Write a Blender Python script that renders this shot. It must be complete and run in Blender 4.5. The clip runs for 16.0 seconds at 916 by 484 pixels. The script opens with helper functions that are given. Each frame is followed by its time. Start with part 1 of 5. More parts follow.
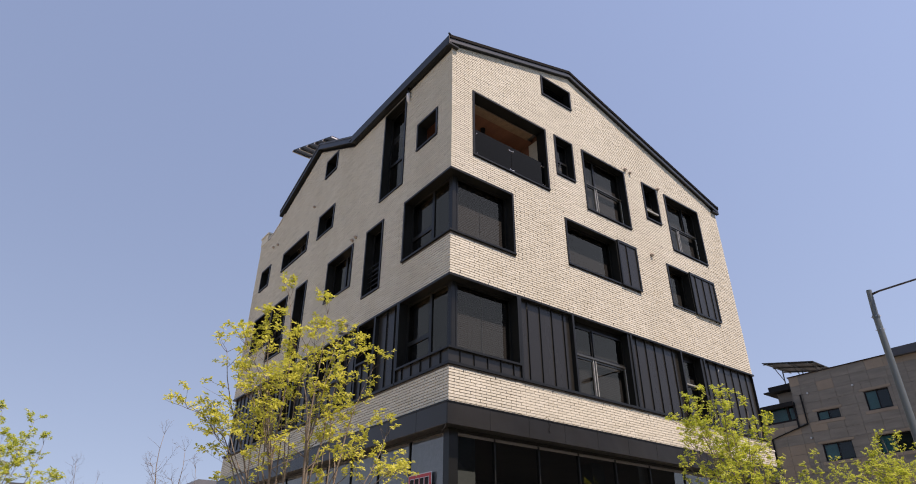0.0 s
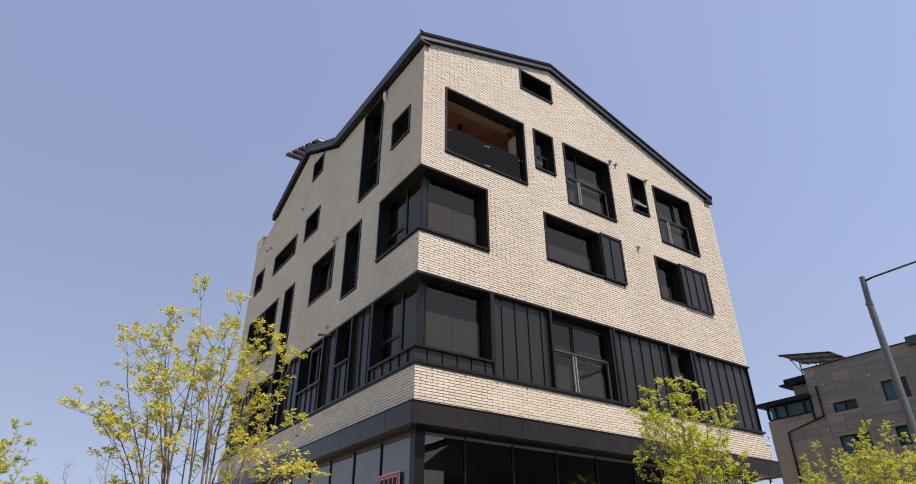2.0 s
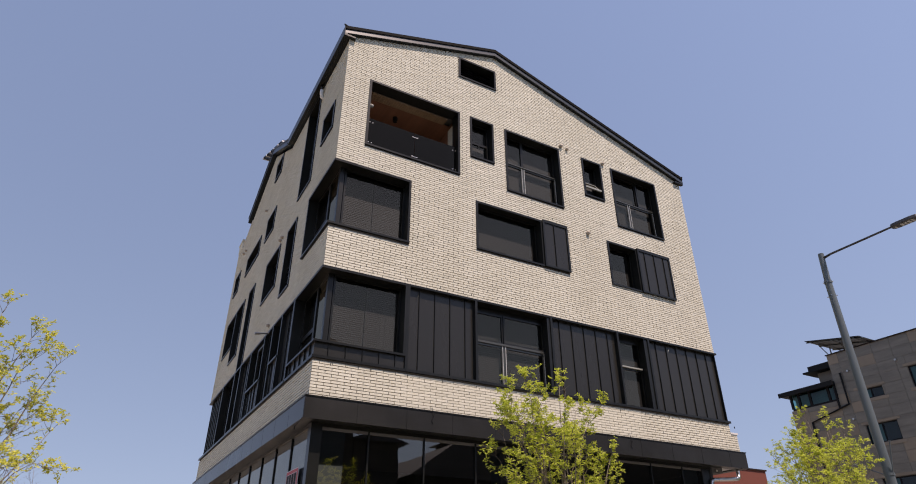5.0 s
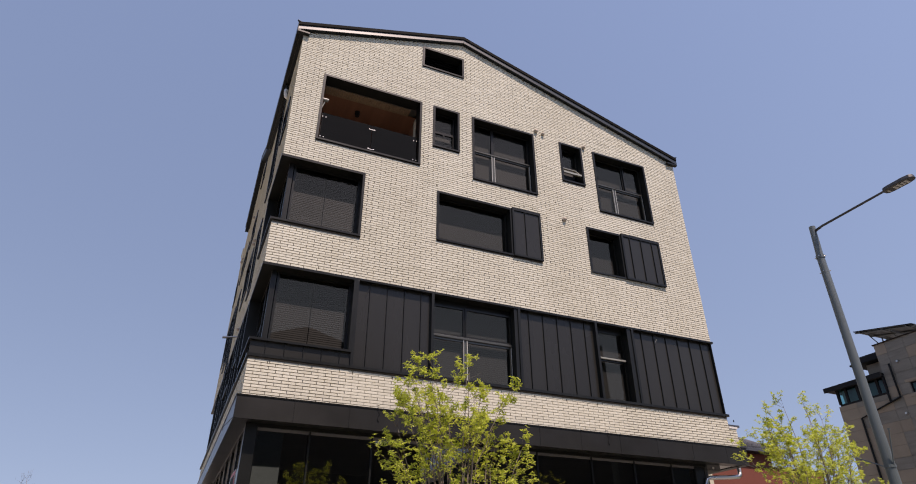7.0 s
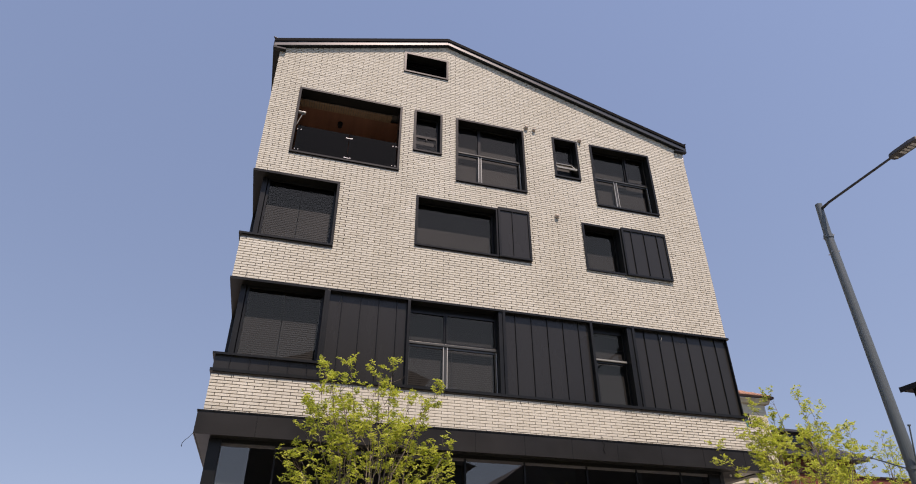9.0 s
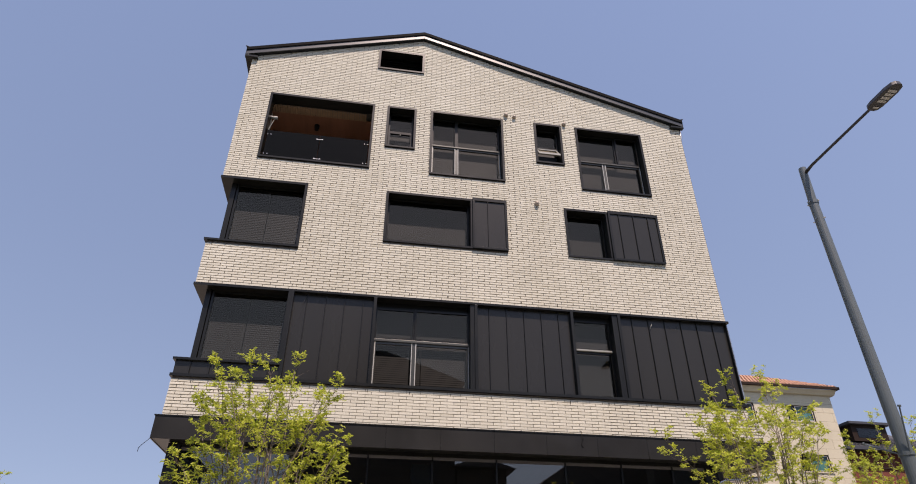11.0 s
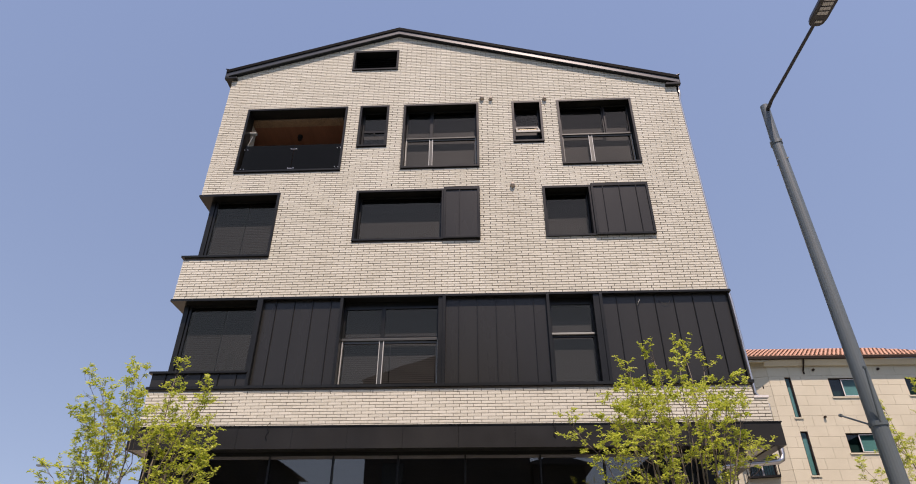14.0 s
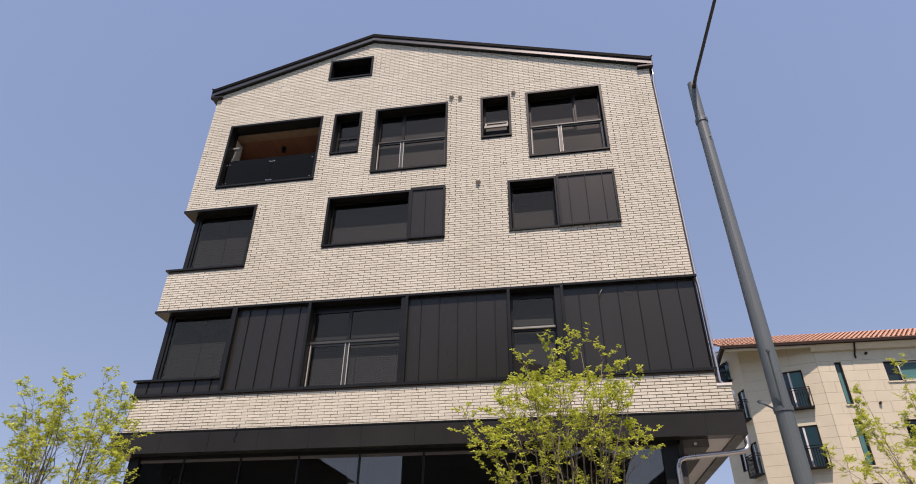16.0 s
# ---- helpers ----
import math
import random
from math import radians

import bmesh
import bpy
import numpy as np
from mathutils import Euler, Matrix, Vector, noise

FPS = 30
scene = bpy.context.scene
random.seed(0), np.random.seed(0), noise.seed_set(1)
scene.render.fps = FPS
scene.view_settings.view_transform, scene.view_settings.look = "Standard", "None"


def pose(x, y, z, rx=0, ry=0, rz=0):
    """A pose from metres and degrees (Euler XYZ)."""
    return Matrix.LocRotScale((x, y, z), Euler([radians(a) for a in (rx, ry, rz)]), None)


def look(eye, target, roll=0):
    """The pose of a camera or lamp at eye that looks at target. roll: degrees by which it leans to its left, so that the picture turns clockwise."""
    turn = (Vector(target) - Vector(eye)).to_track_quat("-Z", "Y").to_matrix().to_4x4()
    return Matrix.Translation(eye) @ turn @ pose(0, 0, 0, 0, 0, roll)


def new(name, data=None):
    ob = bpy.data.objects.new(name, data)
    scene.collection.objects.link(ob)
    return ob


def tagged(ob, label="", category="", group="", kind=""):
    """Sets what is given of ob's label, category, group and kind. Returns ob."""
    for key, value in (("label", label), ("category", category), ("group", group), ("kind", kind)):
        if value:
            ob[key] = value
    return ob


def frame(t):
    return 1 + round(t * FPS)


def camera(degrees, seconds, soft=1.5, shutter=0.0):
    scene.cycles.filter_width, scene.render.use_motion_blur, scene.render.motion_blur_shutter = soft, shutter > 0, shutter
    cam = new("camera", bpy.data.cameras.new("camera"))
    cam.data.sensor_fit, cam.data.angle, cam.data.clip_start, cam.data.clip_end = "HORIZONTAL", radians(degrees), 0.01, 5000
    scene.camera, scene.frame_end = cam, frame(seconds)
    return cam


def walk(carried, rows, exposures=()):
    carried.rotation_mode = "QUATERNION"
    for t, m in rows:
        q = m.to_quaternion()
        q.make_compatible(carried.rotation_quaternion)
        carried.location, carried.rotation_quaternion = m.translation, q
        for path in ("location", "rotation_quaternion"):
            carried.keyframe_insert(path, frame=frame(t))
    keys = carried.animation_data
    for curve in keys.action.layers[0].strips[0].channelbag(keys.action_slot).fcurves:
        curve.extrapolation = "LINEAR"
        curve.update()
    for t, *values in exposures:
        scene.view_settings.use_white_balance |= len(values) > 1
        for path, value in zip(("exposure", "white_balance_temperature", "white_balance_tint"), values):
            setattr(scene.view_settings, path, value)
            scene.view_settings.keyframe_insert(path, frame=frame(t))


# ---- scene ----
cam = camera(72.9, 16.0, soft=1.0)
METRES, EYE, TILT, LEAN, TURN = 18.4, 1.6, 0.0, 0.0, -37.1
ROWS = [
    (0.0, 0.0, 0.0, 0.0, -0.13, 29.26, -0.23),
    (0.5, 0.0045, -0.0007, 0.001, 0.09, 29.25, -0.19),
    (1.0, 0.0217, -0.0008, 0.002, 0.66, 29.24, 0.12),
    (1.5, 0.0449, 0.0038, -0.0006, 1.63, 29.29, 0.28),
    (2.0, 0.0705, 0.0092, 0.001, 2.53, 29.2, 0.26),
    (2.5, 0.1, 0.0128, 0.0025, 3.66, 29.15, 0.28),
    (3.0, 0.1293, 0.0171, 0.0037, 4.88, 29.08, 0.26),
    (3.5, 0.1596, 0.0174, 0.0032, 5.77, 29.05, 0.21),
    (4.0, 0.1917, 0.0222, 0.001, 6.53, 28.99, 0.13),
    (4.5, 0.2223, 0.0305, 0.0006, 7.19, 28.9, 0.1),
    (7.0, 0.3801, 0.112, -0.0055, 13.62, 29.85, 0.15),
    (7.5, 0.4066, 0.1313, -0.0049, 15.91, 30.2, 0.18),
    (8.0, 0.4342, 0.1469, -0.0049, 17.69, 30.59, 0.1),
    (8.5, 0.4623, 0.1649, -0.0049, 19.35, 30.93, 0.04),
    (9.0, 0.4902, 0.182, -0.0049, 20.88, 31.25, -0.02),
    (11.5, 0.6251, 0.2836, -0.0073, 29.82, 31.81, -0.21),
    (12.0, 0.6475, 0.3082, -0.0061, 31.8, 31.85, -0.25),
    (12.5, 0.6696, 0.3289, -0.006, 33.77, 31.87, -0.32),
    (13.0, 0.6906, 0.3528, -0.0055, 35.71, 31.84, -0.31),
    (13.5, 0.7151, 0.3738, -0.0051, 37.6, 31.84, -0.28),
    (14.0, 0.7406, 0.3945, -0.0049, 39.84, 31.78, -0.22),
    (14.5, 0.7693, 0.4148, -0.0055, 41.83, 31.73, -0.32),
    (15.0, 0.7929, 0.4388, -0.0061, 43.58, 31.7, -0.42),
    (15.5, 0.8182, 0.4616, -0.0066, 45.15, 31.64, -0.44),
    (16.0, 0.8429, 0.4835, -0.0069, 46.72, 31.59, -0.51),
]
walk(cam, [(t, pose(0, 0, EYE, TILT, LEAN, TURN) @ pose(METRES * x, METRES * y, METRES * z, 90 + pitch, roll, yaw)) for t, x, y, z, yaw, pitch, roll in ROWS], exposures=[(0.0, 0.64, 7620, 30), (1.5, 0.66, 7620, 30), (2.5, 0.65, 7550, 30), (3.2, 0.51, 7460, 30), (4.0, 0.45, 7430, 30), (8.5, 0.43, 7350, 30), (12.0, 0.54, 7330, 30), (16.0, 0.55, 7330, 30)])

# ---- world, sun, exposure ----
SUN_EL, SUN_AZ = 61.0, 12.0          # degrees; azimuth from the front (-y) towards +x
world = bpy.data.worlds.new("sky")
scene.world = world
world.use_nodes = True
wn = world.node_tree.nodes
sky = wn.new("ShaderNodeTexSky")
sky.sky_type = "NISHITA"
sky.sun_disc = False
sky.sun_elevation = radians(SUN_EL)
sky.sun_rotation = radians(180 - SUN_AZ)
sky.air_density, sky.dust_density, sky.ozone_density = 1.75, 0.2, 2.3
wn["Background"].inputs["Strength"].default_value = 0.110
# a hazy day: the sky stays even down to the horizon
ray, lift = wn.new("ShaderNodeTexCoord"), wn.new("ShaderNodeVectorMath")
lift.operation = "ADD"
lift.inputs[1].default_value = (0, 0, 0.30)
world.node_tree.links.new(ray.outputs["Generated"], lift.inputs[0])
level = wn.new("ShaderNodeVectorMath")
level.operation = "NORMALIZE"
world.node_tree.links.new(lift.outputs[0], level.inputs[0])
world.node_tree.links.new(level.outputs[0], sky.inputs[0])
world.node_tree.links.new(sky.outputs[0], wn["Background"].inputs[0])
sun_data = bpy.data.lights.new("sun", "SUN")
sun_data.energy, sun_data.angle, sun_data.color = 3.75, radians(0.53), (1.0, 0.955, 0.86)
sun = new("sun", sun_data)
sa, se = radians(SUN_AZ), radians(SUN_EL)
sun.matrix_world = look((40 * math.sin(sa) * math.cos(se), -40 * math.cos(sa) * math.cos(se), 40 * math.sin(se)), (0, 0, 0))


# ---- materials ----
def nodes_of(name):
    m = bpy.data.materials.new(name)
    m.use_nodes = True
    t = m.node_tree
    return m, t, t.nodes, t.nodes["Principled BSDF"]


def ramp(t, fac, stops):
    r = t.nodes.new("ShaderNodeValToRGB")
    e = r.color_ramp.elements
    e[0].position, e[0].color = stops[0][0], (*stops[0][1], 1)
    e[1].position, e[1].color = stops[-1][0], (*stops[-1][1], 1)
    for p, c in stops[1:-1]:
        x = e.new(p)
        x.color = (*c, 1)
    t.links.new(fac, r.inputs[0])
    return r.outputs[0]


def noise_tex(t, scale, detail=4, rough=0.6, stretch=(1, 1, 1)):
    c = t.nodes.new("ShaderNodeTexCoord")
    mp = t.nodes.new("ShaderNodeMapping")
    mp.inputs["Scale"].default_value = stretch
    n = t.nodes.new("ShaderNodeTexNoise")
    n.inputs["Scale"].default_value, n.inputs["Detail"].default_value, n.inputs["Roughness"].default_value = scale, detail, rough
    t.links.new(c.outputs["Object"], mp.inputs[0])
    t.links.new(mp.outputs[0], n.inputs["Vector"])
    return n.outputs["Fac"]


def mixed(t, a, b, fac, mode="MIX"):
    m = t.nodes.new("ShaderNodeMix")
    m.data_type, m.blend_type = "RGBA", mode
    for s, v in ((m.inputs[0], fac), (m.inputs[6], a), (m.inputs[7], b)):
        if isinstance(v, bpy.types.NodeSocket):
            t.links.new(v, s)
        else:
            s.default_value = v if isinstance(v, (int, float)) else (*v, 1)
    return m.outputs[2]


def bumped(t, b, height, strength, distance):
    n = t.nodes.new("ShaderNodeBump")
    n.inputs["Strength"].default_value, n.inputs["Distance"].default_value = strength, distance
    t.links.new(height, n.inputs["Height"])
    t.links.new(n.outputs[0], b.inputs["Normal"])


def surface(name, dark, light, rough=0.6, metal=0.0, big=0.8, fine=40, bump=0.3, dist=0.004, stretch=(1, 1, 1), spec=0.5, rough_var=0.12, wave=0.0):
    """A plain surface with large stains, fine grain, relief and uneven gloss."""
    m, t, n, b = nodes_of(name)
    large = noise_tex(t, big, 5, 0.6, stretch)
    small = noise_tex(t, fine, 3, 0.65)
    col = ramp(t, large, ((0.25, dark), (0.75, light)))
    grain = ramp(t, small, ((0.3, (0.82, 0.82, 0.82)), (0.7, (1.0, 1.0, 1.0))))
    t.links.new(mixed(t, col, grain, 1.0, "MULTIPLY"), b.inputs["Base Color"])
    r = n.new("ShaderNodeMapRange")
    r.inputs["To Min"].default_value, r.inputs["To Max"].default_value = rough - rough_var, rough + rough_var
    t.links.new(large, r.inputs[0])
    t.links.new(r.outputs[0], b.inputs["Roughness"])
    b.inputs["Metallic"].default_value = metal
    b.inputs["Specular IOR Level"].default_value = spec
    if wave:
        bumped(t, b, noise_tex(t, 1.7, 1, 0.4), 1.0, wave)
    else:
        bumped(t, b, small, bump, dist)
    return m


def brick_material(name, stops):
    m, t, n, b = nodes_of(name)
    g, o, add = n.new("ShaderNodeNewGeometry"), n.new("ShaderNodeObjectInfo"), n.new("ShaderNodeMath")
    add.operation = "ADD"
    t.links.new(g.outputs["Random Per Island"], add.inputs[0])
    t.links.new(o.outputs["Random"], add.inputs[1])
    fr = n.new("ShaderNodeMath")
    fr.operation = "FRACT"
    t.links.new(add.outputs[0], fr.inputs[0])
    tone = ramp(t, fr.outputs[0], stops)
    stain = ramp(t, noise_tex(t, 0.55, 5, 0.65, (1, 1, 0.35)), ((0.3, (0.91, 0.90, 0.88)), (0.62, (1, 1, 1))))
    grain = ramp(t, noise_tex(t, 34, 4, 0.7), ((0.3, (0.84, 0.83, 0.81)), (0.65, (1, 1, 1))))
    t.links.new(mixed(t, mixed(t, tone, stain, 1.0, "MULTIPLY"), grain, 1.0, "MULTIPLY"), b.inputs["Base Color"])
    b.inputs["Roughness"].default_value = 0.86
    b.inputs["Specular IOR Level"].default_value = 0.25
    bumped(t, b, noise_tex(t, 60, 4, 0.7), 0.5, 0.004)
    return m


def glass_material(name, tint, ior=1.5, rough=0.0, coat=(1, 1, 1)):
    """Thin glass: tinted clear sheet under a Fresnel gloss."""
    m, t, n, b = nodes_of(name)
    n.remove(b)
    clear, gloss, mix, fr = (n.new(k) for k in ("ShaderNodeBsdfTransparent", "ShaderNodeBsdfGlossy", "ShaderNodeMixShader", "ShaderNodeFresnel"))
    clear.inputs[0].default_value = (*tint, 1)
    gloss.inputs["Roughness"].default_value = rough
    gloss.inputs["Color"].default_value = (*coat, 1)
    fr.inputs[0].default_value = ior
    t.links.new(fr.outputs[0], mix.inputs[0])
    t.links.new(clear.outputs[0], mix.inputs[1])
    t.links.new(gloss.outputs[0], mix.inputs[2])
    bp = n.new("ShaderNodeBump")
    bp.inputs["Strength"].default_value, bp.inputs["Distance"].default_value = 1.0, 0.0012
    t.links.new(noise_tex(t, 1.1, 1, 0.4), bp.inputs["Height"])
    t.links.new(bp.outputs[0], gloss.inputs["Normal"])
    t.links.new(mix.outputs[0], n["Material Output"].inputs[0])
    return m


def leaf_material(name, a, b_, c):
    m, t, n, b = nodes_of(name)
    g = n.new("ShaderNodeNewGeometry")
    col = ramp(t, g.outputs["Random Per Island"], ((0.0, a), (0.5, b_), (1.0, c)))
    t.links.new(col, b.inputs["Base Color"])
    b.inputs["Roughness"].default_value = 0.5
    tr, mix = n.new("ShaderNodeBsdfTranslucent"), n.new("ShaderNodeMixShader")
    t.links.new(col, tr.inputs[0])
    mix.inputs[0].default_value = 0.5
    t.links.new(b.outputs[0], mix.inputs[1])
    t.links.new(tr.outputs[0], mix.inputs[2])
    t.links.new(mix.outputs[0], n["Material Output"].inputs[0])
    return m


BRICK = brick_material("cream_brick", ((0.0, (0.526, 0.515, 0.424)), (0.15, (0.573, 0.562, 0.467)), (0.85, (0.603, 0.592, 0.493)), (1.0, (0.637, 0.626, 0.527))))
REDBRICK = brick_material("red_brick", ((0.0, (0.16, 0.05, 0.035)), (0.5, (0.24, 0.075, 0.05)), (1.0, (0.30, 0.11, 0.075))))
MORTAR = surface("mortar", (0.105, 0.094, 0.080), (0.150, 0.135, 0.116), 0.95, fine=90, bump=0.5)
METAL = surface("charcoal_metal", (0.0088, 0.0094, 0.0084), (0.0148, 0.0158, 0.0140), 0.30, spec=0.25, rough_var=0.06, fine=120, bump=0.05, big=1.3)
SHEET = surface("charcoal_sheet", (0.0135, 0.0131, 0.0112), (0.0212, 0.0206, 0.0178), 0.38, spec=0.26, big=0.9, fine=70, stretch=(1, 1, 0.4), wave=0.02)
PANEL = surface("charcoal_panel", (0.0212, 0.0206, 0.0172), (0.0283, 0.0277, 0.0231), 0.28, spec=0.31, rough_var=0.05, big=0.5, fine=90, stretch=(1, 1, 0.3), bump=0.05)
ROOFMETAL = surface("roof_metal", (0.045, 0.049, 0.050), (0.068, 0.073, 0.075), 0.5, big=0.7, fine=80, bump=0.05)
DRIP = surface("matt_black_edge", (0.006, 0.0062, 0.006), (0.010, 0.0103, 0.010), 0.7, spec=0.04, fine=80, bump=0.05)
BARGE = surface("barge_metal", (0.026, 0.029, 0.029), (0.038, 0.042, 0.042), 0.34, spec=0.6, rough_var=0.05, big=0.7, fine=80, bump=0.05)
SASH = surface("bronze_sash", (0.064, 0.066, 0.058), (0.086, 0.088, 0.078), 0.35, metal=0.5, fine=150, bump=0.03)
PALESASH = surface("pale_sash", (0.23, 0.24, 0.21), (0.29, 0.30, 0.265), 0.4, fine=60, bump=0.05)
# Bright colour that paints the light along the sash edges.
LITEDGE = surface("edge_highlight", (0.42, 0.43, 0.39), (0.52, 0.53, 0.49), 0.45, fine=60, bump=0.05)
ALU = surface("steel_pipe", (0.50, 0.49, 0.47), (0.62, 0.61, 0.59), 0.3, metal=0.9, fine=60, bump=0.05)
GLASS = glass_material("tinted_glass", (0.50, 0.50, 0.49), 1.58, 0.0, (0.92, 0.80, 0.60))
SHOPGLASS = glass_material("shop_glass", (0.55, 0.57, 0.58), 2.05, 0.0, (0.92, 0.86, 0.76))
TEALGLASS = glass_material("teal_glass", (0.16, 0.46, 0.44), 1.45)
BALGLASS = glass_material("smoked_glass", (0.09, 0.095, 0.10), 1.33, 0.0, (0.92, 0.78, 0.60))
# Near black: the dimness behind the shadowless panes is put into this colour.
DIMBLIND = surface("blind", (0.0135, 0.0155, 0.0170), (0.0190, 0.0212, 0.0228), 0.7, fine=30, bump=0.1)
PALESHEET = surface("pale_sheet", (0.42, 0.44, 0.46), (0.50, 0.52, 0.54), 0.6, fine=12, bump=0.02)
GREYFILM = surface("grey_green_film", (0.085, 0.108, 0.105), (0.115, 0.14, 0.136), 0.6, fine=12, bump=0.02)
SHADE = surface("roller_shade", (0.029, 0.032, 0.0345), (0.038, 0.042, 0.045), 0.7, fine=30, bump=0.1)
# Near black: the shade of the rooms indoors is put into the colour.
DIMROOM = surface("dimmed_plaster", (0.030, 0.032, 0.031), (0.045, 0.047, 0.046), 0.8, fine=12)
ROOM = surface("room_plaster", (0.10, 0.098, 0.095), (0.15, 0.148, 0.14), 0.9, fine=12)
WOOD = surface("cedar_boards", (0.17, 0.075, 0.04), (0.25, 0.115, 0.065), 0.6, big=6, fine=60, stretch=(1, 0.08, 1))
TANVENT = surface("tan_vent", (0.34, 0.28, 0.215), (0.44, 0.37, 0.29), 0.55, fine=30, bump=0.05)
PLANK = surface("tan_planks", (0.20, 0.132, 0.078), (0.31, 0.215, 0.13), 0.65, big=7, fine=60)
WHITE = surface("white_plastic", (0.62, 0.60, 0.56), (0.72, 0.70, 0.66), 0.5, fine=30, bump=0.05)
SOFFIT = surface("soffit_board", (0.66, 0.645, 0.62), (0.76, 0.745, 0.72), 0.8, fine=25, bump=0.1)
POLE = surface("painted_pole", (0.090, 0.116, 0.121), (0.125, 0.156, 0.163), 0.45, big=1.5, fine=90, bump=0.12, stretch=(1, 1, 0.25))
BLACK = surface("black_plastic", (0.010, 0.010, 0.010), (0.016, 0.016, 0.016), 0.6, spec=0.15, fine=90, bump=0.1)
LAMPGREY = surface("dark_lamp_paint", (0.028, 0.029, 0.031), (0.04, 0.041, 0.044), 0.5, fine=90, bump=0.1)
LENS = surface("lamp_lens", (0.42, 0.43, 0.40), (0.5, 0.5, 0.47), 0.25, fine=20, bump=0.05)
GRANITE = surface("grey_granite", (0.15, 0.134, 0.108), (0.26, 0.235, 0.192), 0.78, big=1.6, fine=28, bump=0.6, dist=0.01, stretch=(0.35, 0.35, 2.2))
GRANITEB = surface("tan_granite", (0.24, 0.19, 0.135), (0.32, 0.255, 0.185), 0.75, big=0.9, fine=45, bump=0.3)
SLATEWALL = surface("slate_render", (0.030, 0.030, 0.029), (0.048, 0.047, 0.045), 0.85, fine=20, bump=0.2)
BEIGE = surface("beige_stone", (0.525, 0.48, 0.345), (0.635, 0.588, 0.435), 0.72, big=0.45, fine=30, bump=0.2)
JOINT = surface("stone_joint", (0.20, 0.18, 0.155), (0.26, 0.235, 0.2), 0.9)
TILE = surface("terracotta_tile", (0.42, 0.20, 0.12), (0.68, 0.40, 0.27), 0.75, big=5, fine=30, bump=0.2)
DARKTILE = surface("dark_tile", (0.035, 0.037, 0.042), (0.06, 0.063, 0.07), 0.5, big=2, fine=30)
BROWN = surface("brown_eave", (0.024, 0.016, 0.012), (0.038, 0.025, 0.018), 0.6, spec=0.1, rough_var=0.06, fine=40)
CELL = surface("solar_cell", (0.012, 0.014, 0.018), (0.02, 0.023, 0.028), 0.4, spec=0.2, fine=40, bump=0.02)
BARK = surface("bark", (0.115, 0.092, 0.068), (0.255, 0.215, 0.165), 0.85, big=9, fine=60, bump=0.7, dist=0.006)
TWIG = surface("twig_bark", (0.11, 0.085, 0.065), (0.17, 0.135, 0.10), 0.85, big=9, fine=60)
# Lighter than asphalt is, so the unseen street bounces light onto the walls.
ASPHALT = surface("pale_asphalt", (0.166, 0.160, 0.132), (0.218, 0.212, 0.176), 0.9, big=0.3, fine=90, bump=0.6)
# Pale warm colour for an added ground patch that bounces light.
WARMGROUND = surface("warm_bounce_ground", (0.36, 0.29, 0.195), (0.46, 0.385, 0.27), 0.95, big=0.4, fine=30, bump=0.5)
PAVING = surface("paving", (0.32, 0.30, 0.27), (0.42, 0.395, 0.355), 0.85, big=0.7, fine=50)
RED = surface("red_paint", (0.38, 0.03, 0.035), (0.46, 0.045, 0.05), 0.5)
LEAF = leaf_material("spring_leaf", (0.42, 0.44, 0.05), (0.56, 0.56, 0.085), (0.66, 0.64, 0.13))
LEAFM = leaf_material("fresh_leaf", (0.33, 0.41, 0.04), (0.49, 0.55, 0.07), (0.62, 0.64, 0.12))


